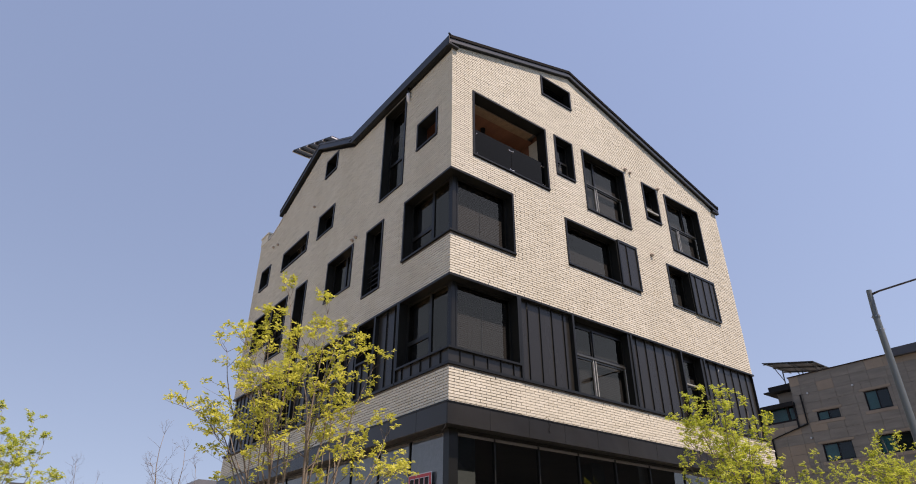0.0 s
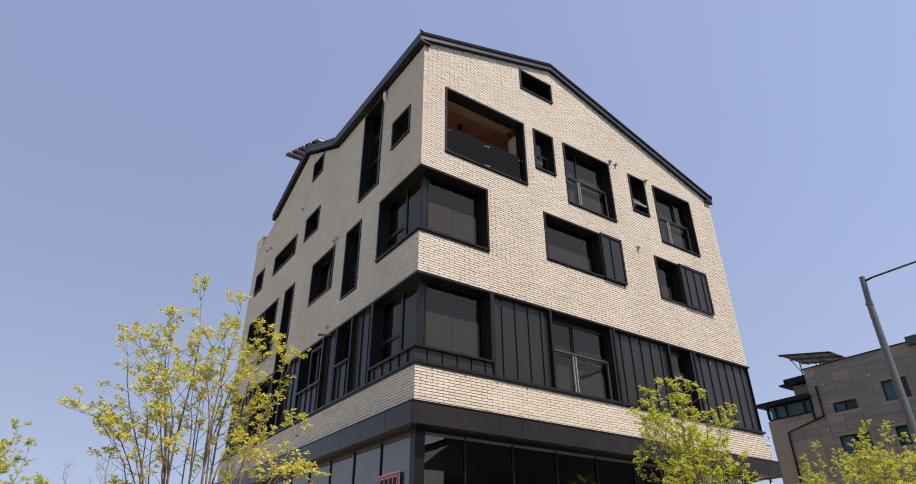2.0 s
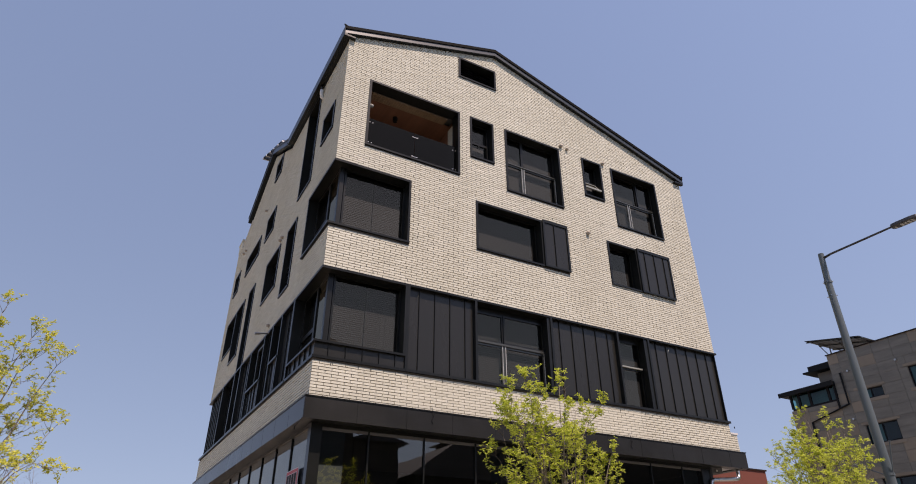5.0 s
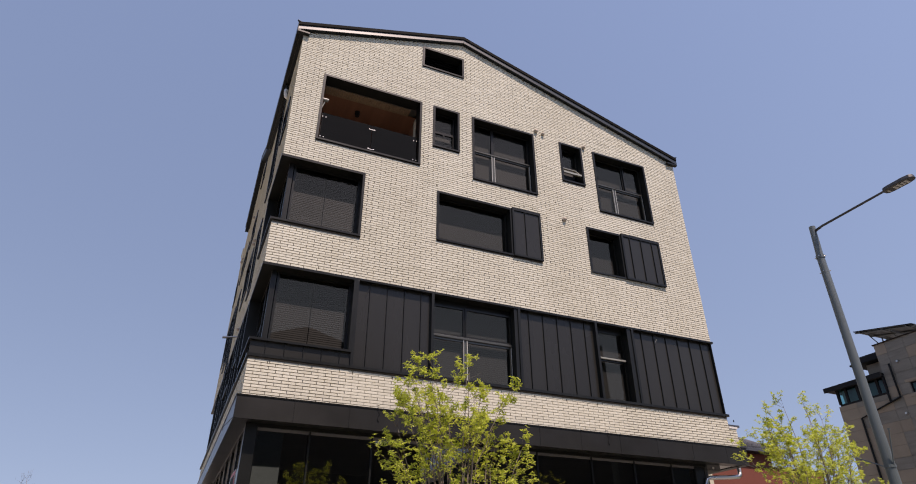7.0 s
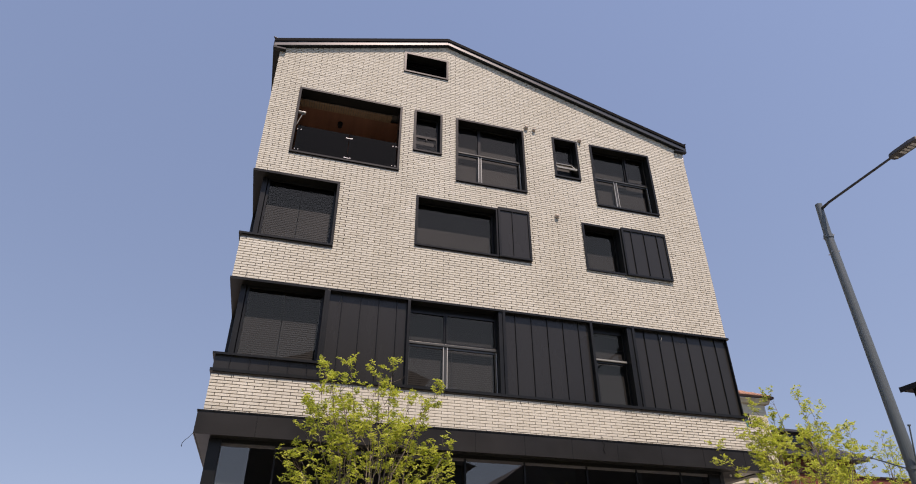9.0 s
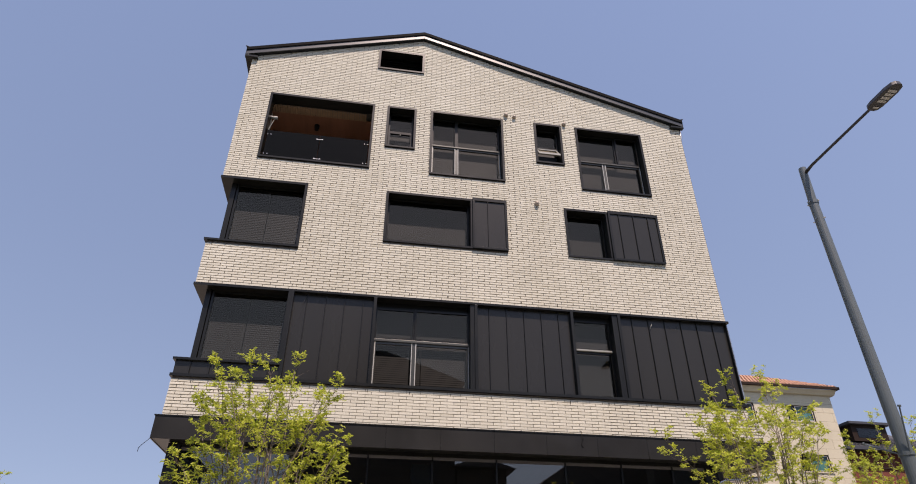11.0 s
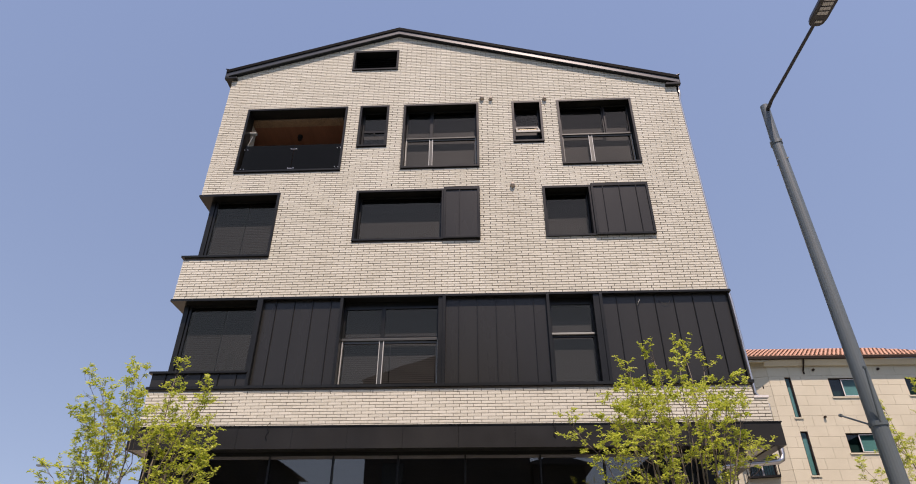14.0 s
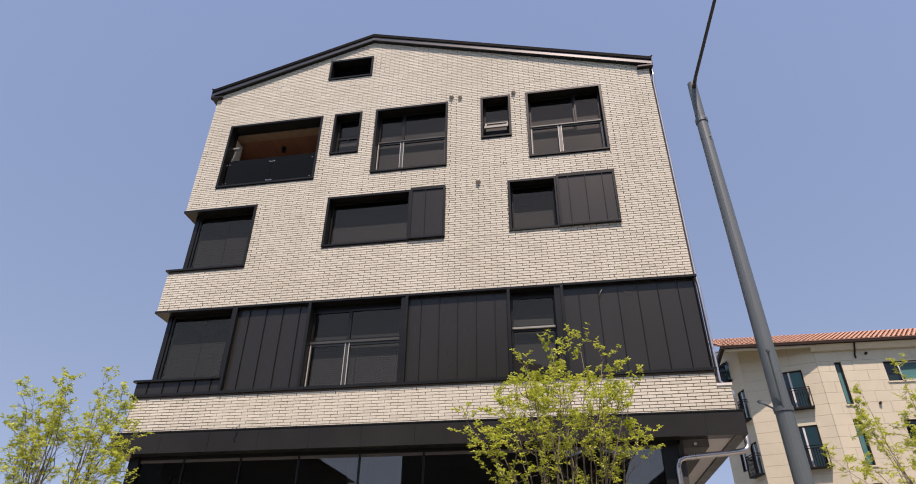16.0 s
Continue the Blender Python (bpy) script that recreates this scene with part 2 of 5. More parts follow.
# ---- mesh building ----
class Mesh:
    """Collects boxes, prisms and tubes into one mesh."""

    def __init__(self):
        self.v, self.f = [], []

    def quad(self, *p):
        k = len(self.v)
        self.v += [tuple(q) for q in p]
        self.f.append(tuple(range(k, k + len(p))))

    def box(self, x0, x1, y0, y1, z0, z1):
        k = len(self.v)
        self.v += [(x, y, z) for z in (z0, z1) for x, y in ((x0, y0), (x1, y0), (x1, y1), (x0, y1))]
        self.f += [tuple(k + i for i in q) for q in ((3, 2, 1, 0), (4, 5, 6, 7), (0, 1, 5, 4), (1, 2, 6, 5), (2, 3, 7, 6), (3, 0, 4, 7))]

    def prism(self, low, high):
        """A solid between two polygons of equal count."""
        k, n = len(self.v), len(low)
        self.v += [tuple(p) for p in low] + [tuple(p) for p in high]
        self.f.append(tuple(range(k + n - 1, k - 1, -1)))
        self.f.append(tuple(range(k + n, k + 2 * n)))
        self.f += [(k + i, k + (i + 1) % n, k + n + (i + 1) % n, k + n + i) for i in range(n)]

    def tube(self, points, radii, sides=8):
        k = len(self.v)
        pts = [Vector(p) for p in points]
        last = None
        for i, p in enumerate(pts):
            d = (pts[min(i + 1, len(pts) - 1)] - pts[max(i - 1, 0)]).normalized()
            a = last if last else (Vector((1, 0, 0)) if abs(d.x) < 0.8 else Vector((0, 1, 0)))
            a = (a - d * a.dot(d)).normalized()
            last, b = a, d.cross(a)
            r = radii[i] if isinstance(radii, (list, tuple)) else radii
            self.v += [tuple(p + (a * math.cos(w) + b * math.sin(w)) * r) for w in (2 * math.pi * j / sides for j in range(sides))]
        for i in range(len(pts) - 1):
            for j in range(sides):
                q = k + i * sides
                self.f.append((q + j, q + (j + 1) % sides, q + sides + (j + 1) % sides, q + sides + j))
        self.f.append(tuple(k + j for j in range(sides - 1, -1, -1)))
        self.f.append(tuple(k + (len(pts) - 1) * sides + j for j in range(sides)))

    def data(self, name, material, smooth=False):
        me = bpy.data.meshes.new(name)
        me.from_pydata(self.v, [], self.f)
        me.materials.append(material)
        if smooth:
            me.polygons.foreach_set("use_smooth", [True] * len(me.polygons))
        return me


def part(name, mesh, material, parent=None, label="", smooth=False, bevel=0.0, kind=""):
    ob = new(name, mesh.data(name, material, smooth))
    ob.parent = parent
    if bevel:
        m = ob.modifiers.new("edge", "BEVEL")
        m.width, m.segments, m.limit_method = bevel, 2, "ANGLE"
    return tagged(ob, label, kind=kind)


def thing(name, label, category, at=(0, 0, 0), group=""):
    e = new(name)
    e.location = at
    return tagged(e, label, category, group)


def boxed(x0, x1, y0, y1, z0, z1):
    m = Mesh()
    m.box(x0, x1, y0, y1, z0, z1)
    return m


class Face:
    """A facade: u runs along it, d goes inwards, z up."""

    def __init__(self, side, line):
        self.side, self.line = side, line

    def p(self, u, d, z):
        return (u, self.line + d, z) if self.side == "front" else (self.line + d, u, z)

    def box(self, m, u0, u1, d0, d1, z0, z1):
        a, b = self.p(u0, d0, z0), self.p(u1, d1, z1)
        m.box(min(a[0], b[0]), max(a[0], b[0]), min(a[1], b[1]), max(a[1], b[1]), z0, z1)

    def boxed(self, *a):
        m = Mesh()
        self.box(m, *a)
        return m


# ---- the apartment building: numbers ----
XL, XR, YF, YB = 7.76, 20.82, 10.57, 25.0
LEDGE = 21.07
FRONT, LEFT = Face("front", YF), Face("left", XL)
BAND0, BAND1, BASE = 5.91, 8.13, 5.06
RIDGE_X, RIDGE_Z = 12.73, 17.41
PITCH_L, PITCH_R = 0.318, 0.304
COURSE, BRICK_L = 0.067, 0.30


def front_top(u):
    return RIDGE_Z - 0.17 - (PITCH_L * (RIDGE_X - u) if u < RIDGE_X else PITCH_R * (u - RIDGE_X))


def left_top(u):
    if u < 16.45:
        return 15.50
    if u < 19.40:
        return 15.50 + (u - 16.45) * 0.52
    if u < 22.55:
        return 17.034 - (u - 19.40) * 0.44
    if u < 24.10:
        s = (u - 22.55) / 1.55
        return 15.648 - 0.55 * math.sin(s * math.pi / 2)
    return 15.10


FRONT_HOLES = [(11.39, 12.76, 15.73, 16.54), (8.50, 11.40, 11.94, 14.23), (11.78, 12.60, 12.74, 14.23), (13.04, 15.15, 11.94, 14.23), (16.11, 16.93, 12.75, 14.23),
               (17.38, 19.44, 11.94, 14.23), (7.0, 9.90, 9.27, 11.20), (11.94, 15.15, 9.67, 11.20), (16.78, 19.45, 9.68, 11.20), (7.0, 22.0, BAND0, BAND1)]
LEFT_HOLES = [(11.25, 12.27, 12.72, 13.69), (12.97, 14.26, 11.96, 15.36), (17.75, 18.70, 15.30, 16.11), (17.52, 18.75, 12.64, 13.61), (19.61, 21.94, 12.60, 13.41),
              (23.26, 24.25, 12.54, 13.49), (15.75, 17.51, 9.68, 11.18), (13.91, 14.91, 8.96, 11.20), (10.0, 12.78, 9.27, 11.20), (19.13, 20.05, BAND1 - 0.01, 11.18),
              (20.78, 22.20, 8.96, 11.18), (22.20, 24.06, 9.68, 11.18), (10.0, 26.0, BAND0, BAND1)]


def wall_core(face, u0, u1, z0, top, holes, knots, d0=0.015, d1=0.30):
    """The masonry behind the bricks, with its openings left free."""
    m = Mesh()
    us = sorted({u0, u1, *[k for k in knots if u0 < k < u1], *[h[i] for h in holes for i in (0, 1) if u0 < h[i] < u1]})
    for a, b in zip(us, us[1:]):
        mid = (a + b) / 2
        cut = sorted((h[2], h[3]) for h in holes if h[0] <= mid <= h[1])
        z = z0
        for c0, c1 in cut:
            if c0 > z + 0.001:
                face.box(m, a, b, d0, d1, z, c0)
            z = max(z, c1)
        ta, tb = top(a + 1e-6), top(b - 1e-6)
        if min(ta, tb) > z:
            low = [face.p(a, d0, z), face.p(b, d0, z), face.p(b, d1, z), face.p(a, d1, z)]
            high = [face.p(a, d0, ta), face.p(b, d0, tb), face.p(b, d1, tb), face.p(a, d1, ta)]
            if face.side == "left":
                low.reverse(), high.reverse()
            m.prism(low, high)
    return m


def lay_bricks(face, u0, u1, z0, z1, top, holes, seed, pick=None):
    """Courses of long bricks; returns the joined rest and the places of the bricks to be set singly."""
    rng = random.Random(seed)
    m, single = Mesh(), []
    grid = np.arange(u0, u1 + 0.005, 0.01)
    tops = np.array([top(u) for u in grid])
    k = 0
    z = z0 + 0.006
    while z + 0.055 < z1:
        free = tops > z + 0.057
        for h in holes:
            if h[2] < z + 0.050 and h[3] > z + 0.012:
                free &= ~((grid > h[0]) & (grid < h[1]))
        u = u0 - BRICK_L * ((k * 0.5) % 1.0 + (0.06 if k % 4 == 2 else 0.0)) + 0.005
        while u < u1:
            a, b = max(u, u0), min(u + BRICK_L - 0.013, u1)
            u += BRICK_L
            if b - a < 0.015:
                continue
            i, j = int(round((a - u0) / 0.01)), int(round((b - u0) / 0.01))
            run = free[max(i, 0):j + 1]
            if not run.any():
                continue
            whole = run.all()
            if not whole:
                on = np.flatnonzero(run)
                if len(on) < 2 or on[-1] - on[0] != len(on) - 1:
                    continue
                a, b = a + 0.01 * on[0], a + 0.01 * on[-1]
            if whole and b - a > 0.285 and pick and pick[0] < a and b < pick[1] and pick[2] < z < pick[3]:
                single.append((a, z))
                continue
            d, tilt = rng.uniform(-0.002, 0.003), rng.uniform(-0.002, 0.002)
            zz, h = z + rng.uniform(-0.0014, 0.0014), 0.0525
            q = len(m.v)
            m.v += [face.p(a, d - 0.0015 + tilt, zz), face.p(b, d - 0.0015 - tilt, zz), face.p(b, d + 0.0015 - tilt, zz + h), face.p(a, d + 0.0015 + tilt, zz + h),
                    face.p(a, 0.05, zz), face.p(b, 0.05, zz), face.p(b, 0.05, zz + h), face.p(a, 0.05, zz + h)]
            s = ((0, 1, 2, 3), (4, 5, 1, 0), (3, 2, 6, 7), (0, 3, 7, 4), (1, 5, 6, 2))
            m.f += [tuple(q + w for w in (f if face.side == "front" else f[::-1])) for f in s]
        z += COURSE
        k += 1
    return m, single


building = thing("apartment_building", "five-storey cream brick apartment building with charcoal metal trim", "building")
wall_front = part("wall_front", wall_core(FRONT, XL + 0.015, XR, BASE, front_top, FRONT_HOLES, (RIDGE_X,)), MORTAR, building, "grey mortar behind raked brick joints")
wall_left = part("wall_left", wall_core(LEFT, YF + 0.30, YB, BASE, left_top, LEFT_HOLES, (16.45, 19.40, 22.55, 22.9, 23.3, 23.7, 24.10)), MORTAR, building, "grey mortar behind raked brick joints")
m = Mesh()
m.box(XR, LEDGE - 0.016, YF + 0.016, YB, BASE, 5.59)
part("wall_ledge", m, MORTAR, building)
m = Mesh()
m.box(XR - 0.3, XR - 0.005, YF + 0.30, YB, 5.6, 14.3)
m.box(XL + 0.3, XR - 0.3, YB - 0.3, YB, BASE, 15.0)
part("wall_rear", m, MORTAR, building)
# storey floors inside
for z in (4.45, 8.16, 11.23, 14.26):
    part("storey_floor", boxed(XL + 0.32, XR - 0.32, YF + 0.32, YB - 0.32, z + 0.03, z + 0.28), ROOM, building)
# rear partitions that close the rooms
for x0, x1, z0, z1 in ((XL + 2.6, XR - 0.32, 5.2, 8.18), (XL + 2.6, XR - 0.32, 8.46, 11.25), (11.6, XR - 0.32, 11.53, 14.28)):
    part("room_wall", boxed(x0, x1, YF + 2.4, YF + 2.5, z0, z1), ROOM, building)
for y0, y1, z0, z1 in ((YF + 2.5, YB - 0.32, 5.2, 8.18), (YF + 2.5, YB - 0.32, 8.46, 11.25), (YF + 2.6, YB - 0.32, 11.53, 14.28)):
    part("room_wall", boxed(XL + 2.5, XL + 2.6, y0, y1, z0, z1), ROOM, building)
part("attic_wall", boxed(XL + 0.4, XR - 0.4, YF + 1.5, YF + 1.6, 14.54, 15.0), ROOM, building)


# ---- roof ----
def slab(m, a, b, c, d, thick):
    """A sloping sheet from four corners, given along its lower edge then its upper edge."""
    m.prism([(p[0], p[1], p[2] - thick) for p in (a, b, c, d)], [a, b, c, d])


OV = 0.105
lx, rx = XL - 0.18, XR + 0.08
lz, rz = RIDGE_Z - PITCH_L * (RIDGE_X - lx), RIDGE_Z - PITCH_R * (rx - RIDGE_X)
yf = YF - OV
roof = Mesh()
slab(roof, (lx, 16.6, lz), (lx, yf, lz), (RIDGE_X, yf, RIDGE_Z), (RIDGE_X, 19.4, RIDGE_Z), 0.06)
slab(roof, (rx, yf, rz), (rx, YB + 0.2, rz), (RIDGE_X, YB + 0.2, RIDGE_Z), (RIDGE_X, yf, RIDGE_Z), 0.06)
slab(roof, (lx, 16.3, lz + 0.02), (lx, 19.4, RIDGE_Z - 0.04), (RIDGE_X, 19.4, RIDGE_Z - 0.04), (RIDGE_X, 16.3, lz + 0.02), 0.06)
slab(roof, (lx, 19.4, RIDGE_Z - 0.04), (lx, 22.8, 15.86), (RIDGE_X, 22.8, 15.86), (RIDGE_X, 19.4, RIDGE_Z - 0.04), 0.06)
roof.box(XL + 0.3, RIDGE_X, 22.6, YB - 0.3, 14.3, 14.5)
roof_part = part("roof", roof, ROOFMETAL, building, "dark grey standing-seam metal roof")
m = Mesh()
for i in range(12):
    x = lx + 0.3 + i * 0.43
    m.tube([(x, yf + 0.02, RIDGE_Z - PITCH_L * (RIDGE_X - x) + 0.01), (x, 16.2, RIDGE_Z - PITCH_L * (RIDGE_X - x) + 0.01)], 0.018, 4)
for i in range(19):
    x = RIDGE_X + 0.25 + i * 0.43
    m.tube([(x, yf + 0.02, RIDGE_Z - PITCH_R * (x - RIDGE_X) + 0.01), (x, YB, RIDGE_Z - PITCH_R * (x - RIDGE_X) + 0.01)], 0.018, 4)
part("roof_seam", m, ROOFMETAL, roof_part, kind="stuff")


def barge(m, a, b, y0, y1, drop, rise):
    """A board under a sloping roof edge between the (x, z) points a and b."""
    low = [(a[0], y0, a[1] - drop), (b[0], y0, b[1] - drop), (b[0], y1, b[1] - drop), (a[0], y1, a[1] - drop)]
    high = [(a[0], y0, a[1] + rise), (b[0], y0, b[1] + rise), (b[0], y1, b[1] + rise), (a[0], y1, a[1] + rise)]
    m.prism(low, high)


for a, b in (((lx, lz), (RIDGE_X, RIDGE_Z)), ((RIDGE_X, RIDGE_Z), (rx, rz))):
    m = Mesh()
    barge(m, a, b, yf - 0.012, yf + 0.03, 0.235, -0.087)
    part("barge_board", m, BARGE, building, "grey metal barge board", bevel=0.004)
    m = Mesh()
    barge(m, a, b, yf - 0.04, yf + 0.04, 0.085, 0.025)
    part("roof_edge", m, DRIP, building, "matt black drip edge")
    m = Mesh()
    barge(m, a, b, yf + 0.032, YF + 0.02, 0.245, -0.225)
    part("barge_soffit", m, METAL, building)
# eaves along the sides
m = Mesh()
m.box(lx - 0.02, lx + 0.08, yf - 0.01, 16.35, lz - 0.28, lz + 0.05)
m.box(lx + 0.08, XL + 0.02, yf + 0.032, 16.3, lz - 0.28, lz - 0.24)
m.prism([(lx - 0.02, yf - 0.03, lz + 0.03), (lx + 0.10, yf - 0.03, lz + 0.05), (lx + 0.10, yf + 0.02, lz + 0.05), (lx - 0.02, yf + 0.02, lz + 0.03)],
        [(lx - 0.06, yf - 0.04, lz + 0.095), (lx - 0.03, yf - 0.04, lz + 0.085), (lx - 0.03, yf + 0.02, lz + 0.085), (lx - 0.06, yf + 0.02, lz + 0.095)])
m.box(lx - 0.02, lx + 0.34, yf - 0.008, YF, lz - 0.315, lz - 0.245)
part("gutter", m, METAL, building, "black metal eaves gutter", bevel=0.01)
m = Mesh()
m.box(rx - 0.07, rx + 0.02, yf - 0.01, YB, rz - 0.22, rz + 0.05)
m.box(XR - 0.02, rx - 0.07, yf + 0.032, YB, rz - 0.26, rz - 0.22)
m.prism([(rx - 0.10, yf - 0.03, rz + 0.05), (rx + 0.02, yf - 0.03, rz + 0.03), (rx + 0.02, yf + 0.02, rz + 0.03), (rx - 0.10, yf + 0.02, rz + 0.05)],
        [(rx + 0.03, yf - 0.04, rz + 0.085), (rx + 0.06, yf - 0.04, rz + 0.095), (rx + 0.06, yf + 0.02, rz + 0.095), (rx + 0.03, yf + 0.02, rz + 0.085)])
m.box(rx - 0.40, rx + 0.02, yf - 0.008, YF, rz - 0.29, rz - 0.222)
part("gutter", m, METAL, building, "black metal eaves gutter", bevel=0.01)


def verge(m, a, b, x0, x1, drop, rise):
    low = [(x0, a[0], a[1] - drop), (x0, b[0], b[1] - drop), (x1, b[0], b[1] - drop), (x1, a[0], a[1] - drop)]
    high = [(x0, a[0], a[1] + rise), (x0, b[0], b[1] + rise), (x1, b[0], b[1] + rise), (x1, a[0], a[1] + rise)]
    m.prism(low[::-1], high[::-1])


for a, b in (((16.3, lz + 0.02), (19.42, RIDGE_Z - 0.03)), ((19.42, RIDGE_Z - 0.03), (22.82, 15.86))):
    m = Mesh()
    verge(m, a, b, lx + 0.02, lx + 0.07, 0.27, 0.03)
    verge(m, a, b, lx + 0.07, XL + 0.02, 0.27, -0.23)
    part("verge_board", m, METAL, building, "black metal verge")
m = Mesh()
m.box(XL - 0.02, XL + 0.32, 24.25, YB + 0.02, 15.04, 15.42)
m.box(XL - 0.05, XL + 0.36, 24.2, YB + 0.05, 15.42, 15.49)
part("parapet", m, BRICK, building, "pale capped parapet end")
m = Mesh()
prev = None
for i in range(9):
    u = 22.6 + i * 0.19
    if prev:
        verge(m, (prev, left_top(prev)), (u, left_top(u)), XL - 0.02, XL + 0.32, 0.0, 0.035)
    prev = u
part("coping", m, WHITE, building, "pale coping strip")


# ---- openings: lining frames and windows ----
def lining(face, h, depth=0.32, w=0.062, proud=0.028, label="", open_side=None):
    """The metal lining of an opening: four boards that stand proud of the bricks."""
    u0, u1, z0, z1 = h[0] - 0.012, h[1] + 0.012, h[2] - 0.012, h[3] + 0.012
    m = Mesh()
    face.box(m, u0, u1, -proud, depth, z1 - w, z1)
    face.box(m, u0, u1, -proud - 0.012, depth, z0, z0 + w * 0.8)
    if open_side != "low":
        face.box(m, u0, u0 + w, -proud, depth, z0 + w * 0.8, z1 - w)
    if open_side != "high":
        face.box(m, u1 - w, u1, -proud, depth, z0 + w * 0.8, z1 - w)
    return part("window", m, METAL, building, label or "charcoal metal window surround")


def sash(face, parent, u0, u1, z0, z1, d, w=0.045, material=None, glass=None, t=0.05):
    m = Mesh()
    face.box(m, u0, u1, d, d + t, z1 - w, z1)
    face.box(m, u0, u1, d, d + t, z0, z0 + w)
    face.box(m, u0, u0 + w, d, d + t, z0 + w, z1 - w)
    face.box(m, u1 - w, u1, d, d + t, z0 + w, z1 - w)
    part("sash", m, material or METAL, parent)
    g = Mesh()
    a, b, c, e = (face.p(u, d + 0.028, z) for u, z in ((u0 + w, z0 + w), (u1 - w, z0 + w), (u1 - w, z1 - w), (u0 + w, z1 - w)))
    g.quad(a, b, c, e) if face.side == "front" else g.quad(e, c, b, a)
    ob = part("pane", g, glass or GLASS, parent)
    ob.visible_shadow = False


def blind(face, parent, u0, u1, z0, z1, d, slat=0.05):
    """A lowered venetian blind in two halves."""
    for a, b in ((u0, (u0 + u1) / 2 - 0.008), ((u0 + u1) / 2 + 0.008, u1)):
        m = Mesh()
        z = z0
        while z < z1:
            pts = [face.p(a, d, z), face.p(b, d, z), face.p(b, d + 0.006, z + slat * 0.96), face.p(a, d + 0.006, z + slat * 0.96)]
            m.quad(*(pts if face.side == "front" else pts[::-1]))
            z += slat
        part("blind", m, DIMBLIND, parent, "venetian blind darkened to look dim behind glass")


def pane_backing(face, parent, u0, u1, z0, z1, d, material=None):
    part("blind", face.boxed(u0, u1, d, d + 0.01, z0, z1), material or SHADE, parent, "roller blind, its colour darkened for the dim room")


D, W = 0.22, 0.062
# upper windows with two lights above two
for h, split, lower in ((FRONT_HOLES[3], 0.36, 0.36), (FRONT_HOLES[5], 0.64, 0.41)):
    w = lining(FRONT, h)
    u0, u1, z0, z1 = h[0] + W, h[1] - W, h[2] + W * 0.8, h[3] - W
    zm = 13.13
    um, ul = u0 + (u1 - u0) * split, u0 + (u1 - u0) * lower
    sash(FRONT, w, u0, um, zm + 0.02, z1, D + 0.012)
    sash(FRONT, w, um, u1, zm + 0.02, z1, D + (0.012 if split < 0.5 else -0.03))
    sash(FRONT, w, u0, ul, z0, zm - 0.02, D, 0.05, SASH)
    sash(FRONT, w, ul, u1, z0, zm - 0.02, D, 0.05, SASH)
    part("transom", FRONT.boxed(u0, u1, D - 0.03, D + 0.06, zm - 0.02, zm + 0.02), SASH, w, "bronze transom", bevel=0.004)
    # thin bright strips painted for the highlights on the sash edges
    for x in (ul - 0.045, ul + 0.045, u0 + 0.02, u1 - 0.02):
        part("highlight_strip", FRONT.boxed(x - 0.007, x + 0.007, D - 0.012, D + 0.06, z0, zm - 0.02), LITEDGE, w, "thin bright strip painted as the sash's sunlit edge")
    # darkest blind colour, so sun reaching the sheet does not show
    pane_backing(FRONT, w, u0, u1, z0, z1, D + 0.14, DIMBLIND)
# narrow windows
for h, awning in ((FRONT_HOLES[2], False), (FRONT_HOLES[4], True)):
    w = lining(FRONT, h)
    u0, u1, z0, z1 = h[0] + W, h[1] - W, h[2] + W * 0.8, h[3] - W
    zm = 13.46
    sash(FRONT, w, u0, u1, zm, z1, D)
    if awning:
        m = Mesh()
        FRONT.box(m, u0, u1, D - 0.003, D + 0.053, zm, zm + 0.01)
        part("sash", m, SASH, w)
        # the lower light hangs open, tilted outwards
        tilt = Mesh()
        zb, out = zm - 0.34, D - 0.22
        for a, b in ((u0 + 0.02, u0 + 0.07), (u1 - 0.07, u1 - 0.02)):
            tilt.prism([FRONT.p(a, out, zb), FRONT.p(b, out, zb), FRONT.p(b, out + 0.04, zb), FRONT.p(a, out + 0.04, zb)],
                       [FRONT.p(a, D, zm - 0.02), FRONT.p(b, D, zm - 0.02), FRONT.p(b, D + 0.04, zm - 0.02), FRONT.p(a, D + 0.04, zm - 0.02)])
        FRONT.box(tilt, u0 + 0.02, u1 - 0.02, out - 0.012, out + 0.045, zb - 0.03, zb + 0.035)
        FRONT.box(tilt, u0 + 0.02, u1 - 0.02, D, D + 0.04, zm - 0.03, zm)
        part("sash", tilt, PALESASH, w, "open top-hung pale sash")
        g = Mesh()
        g.quad(FRONT.p(u0 + 0.07, out + 0.02, zb), FRONT.p(u1 - 0.07, out + 0.02, zb), FRONT.p(u1 - 0.07, D + 0.02, zm - 0.03), FRONT.p(u0 + 0.07, D + 0.02, zm - 0.03))
        part("pane", g, GLASS, w)
    else:
        sash(FRONT, w, u0, u1, z0, zm, D - 0.02, 0.055)
        part("latch", FRONT.boxed((u0 + u1) / 2 - 0.01, (u0 + u1) / 2 + 0.01, D - 0.04, D - 0.02, zm - 0.13, zm - 0.07), SASH, w)
    pane_backing(FRONT, w, u0, u1, z0, z1, D + 0.16)
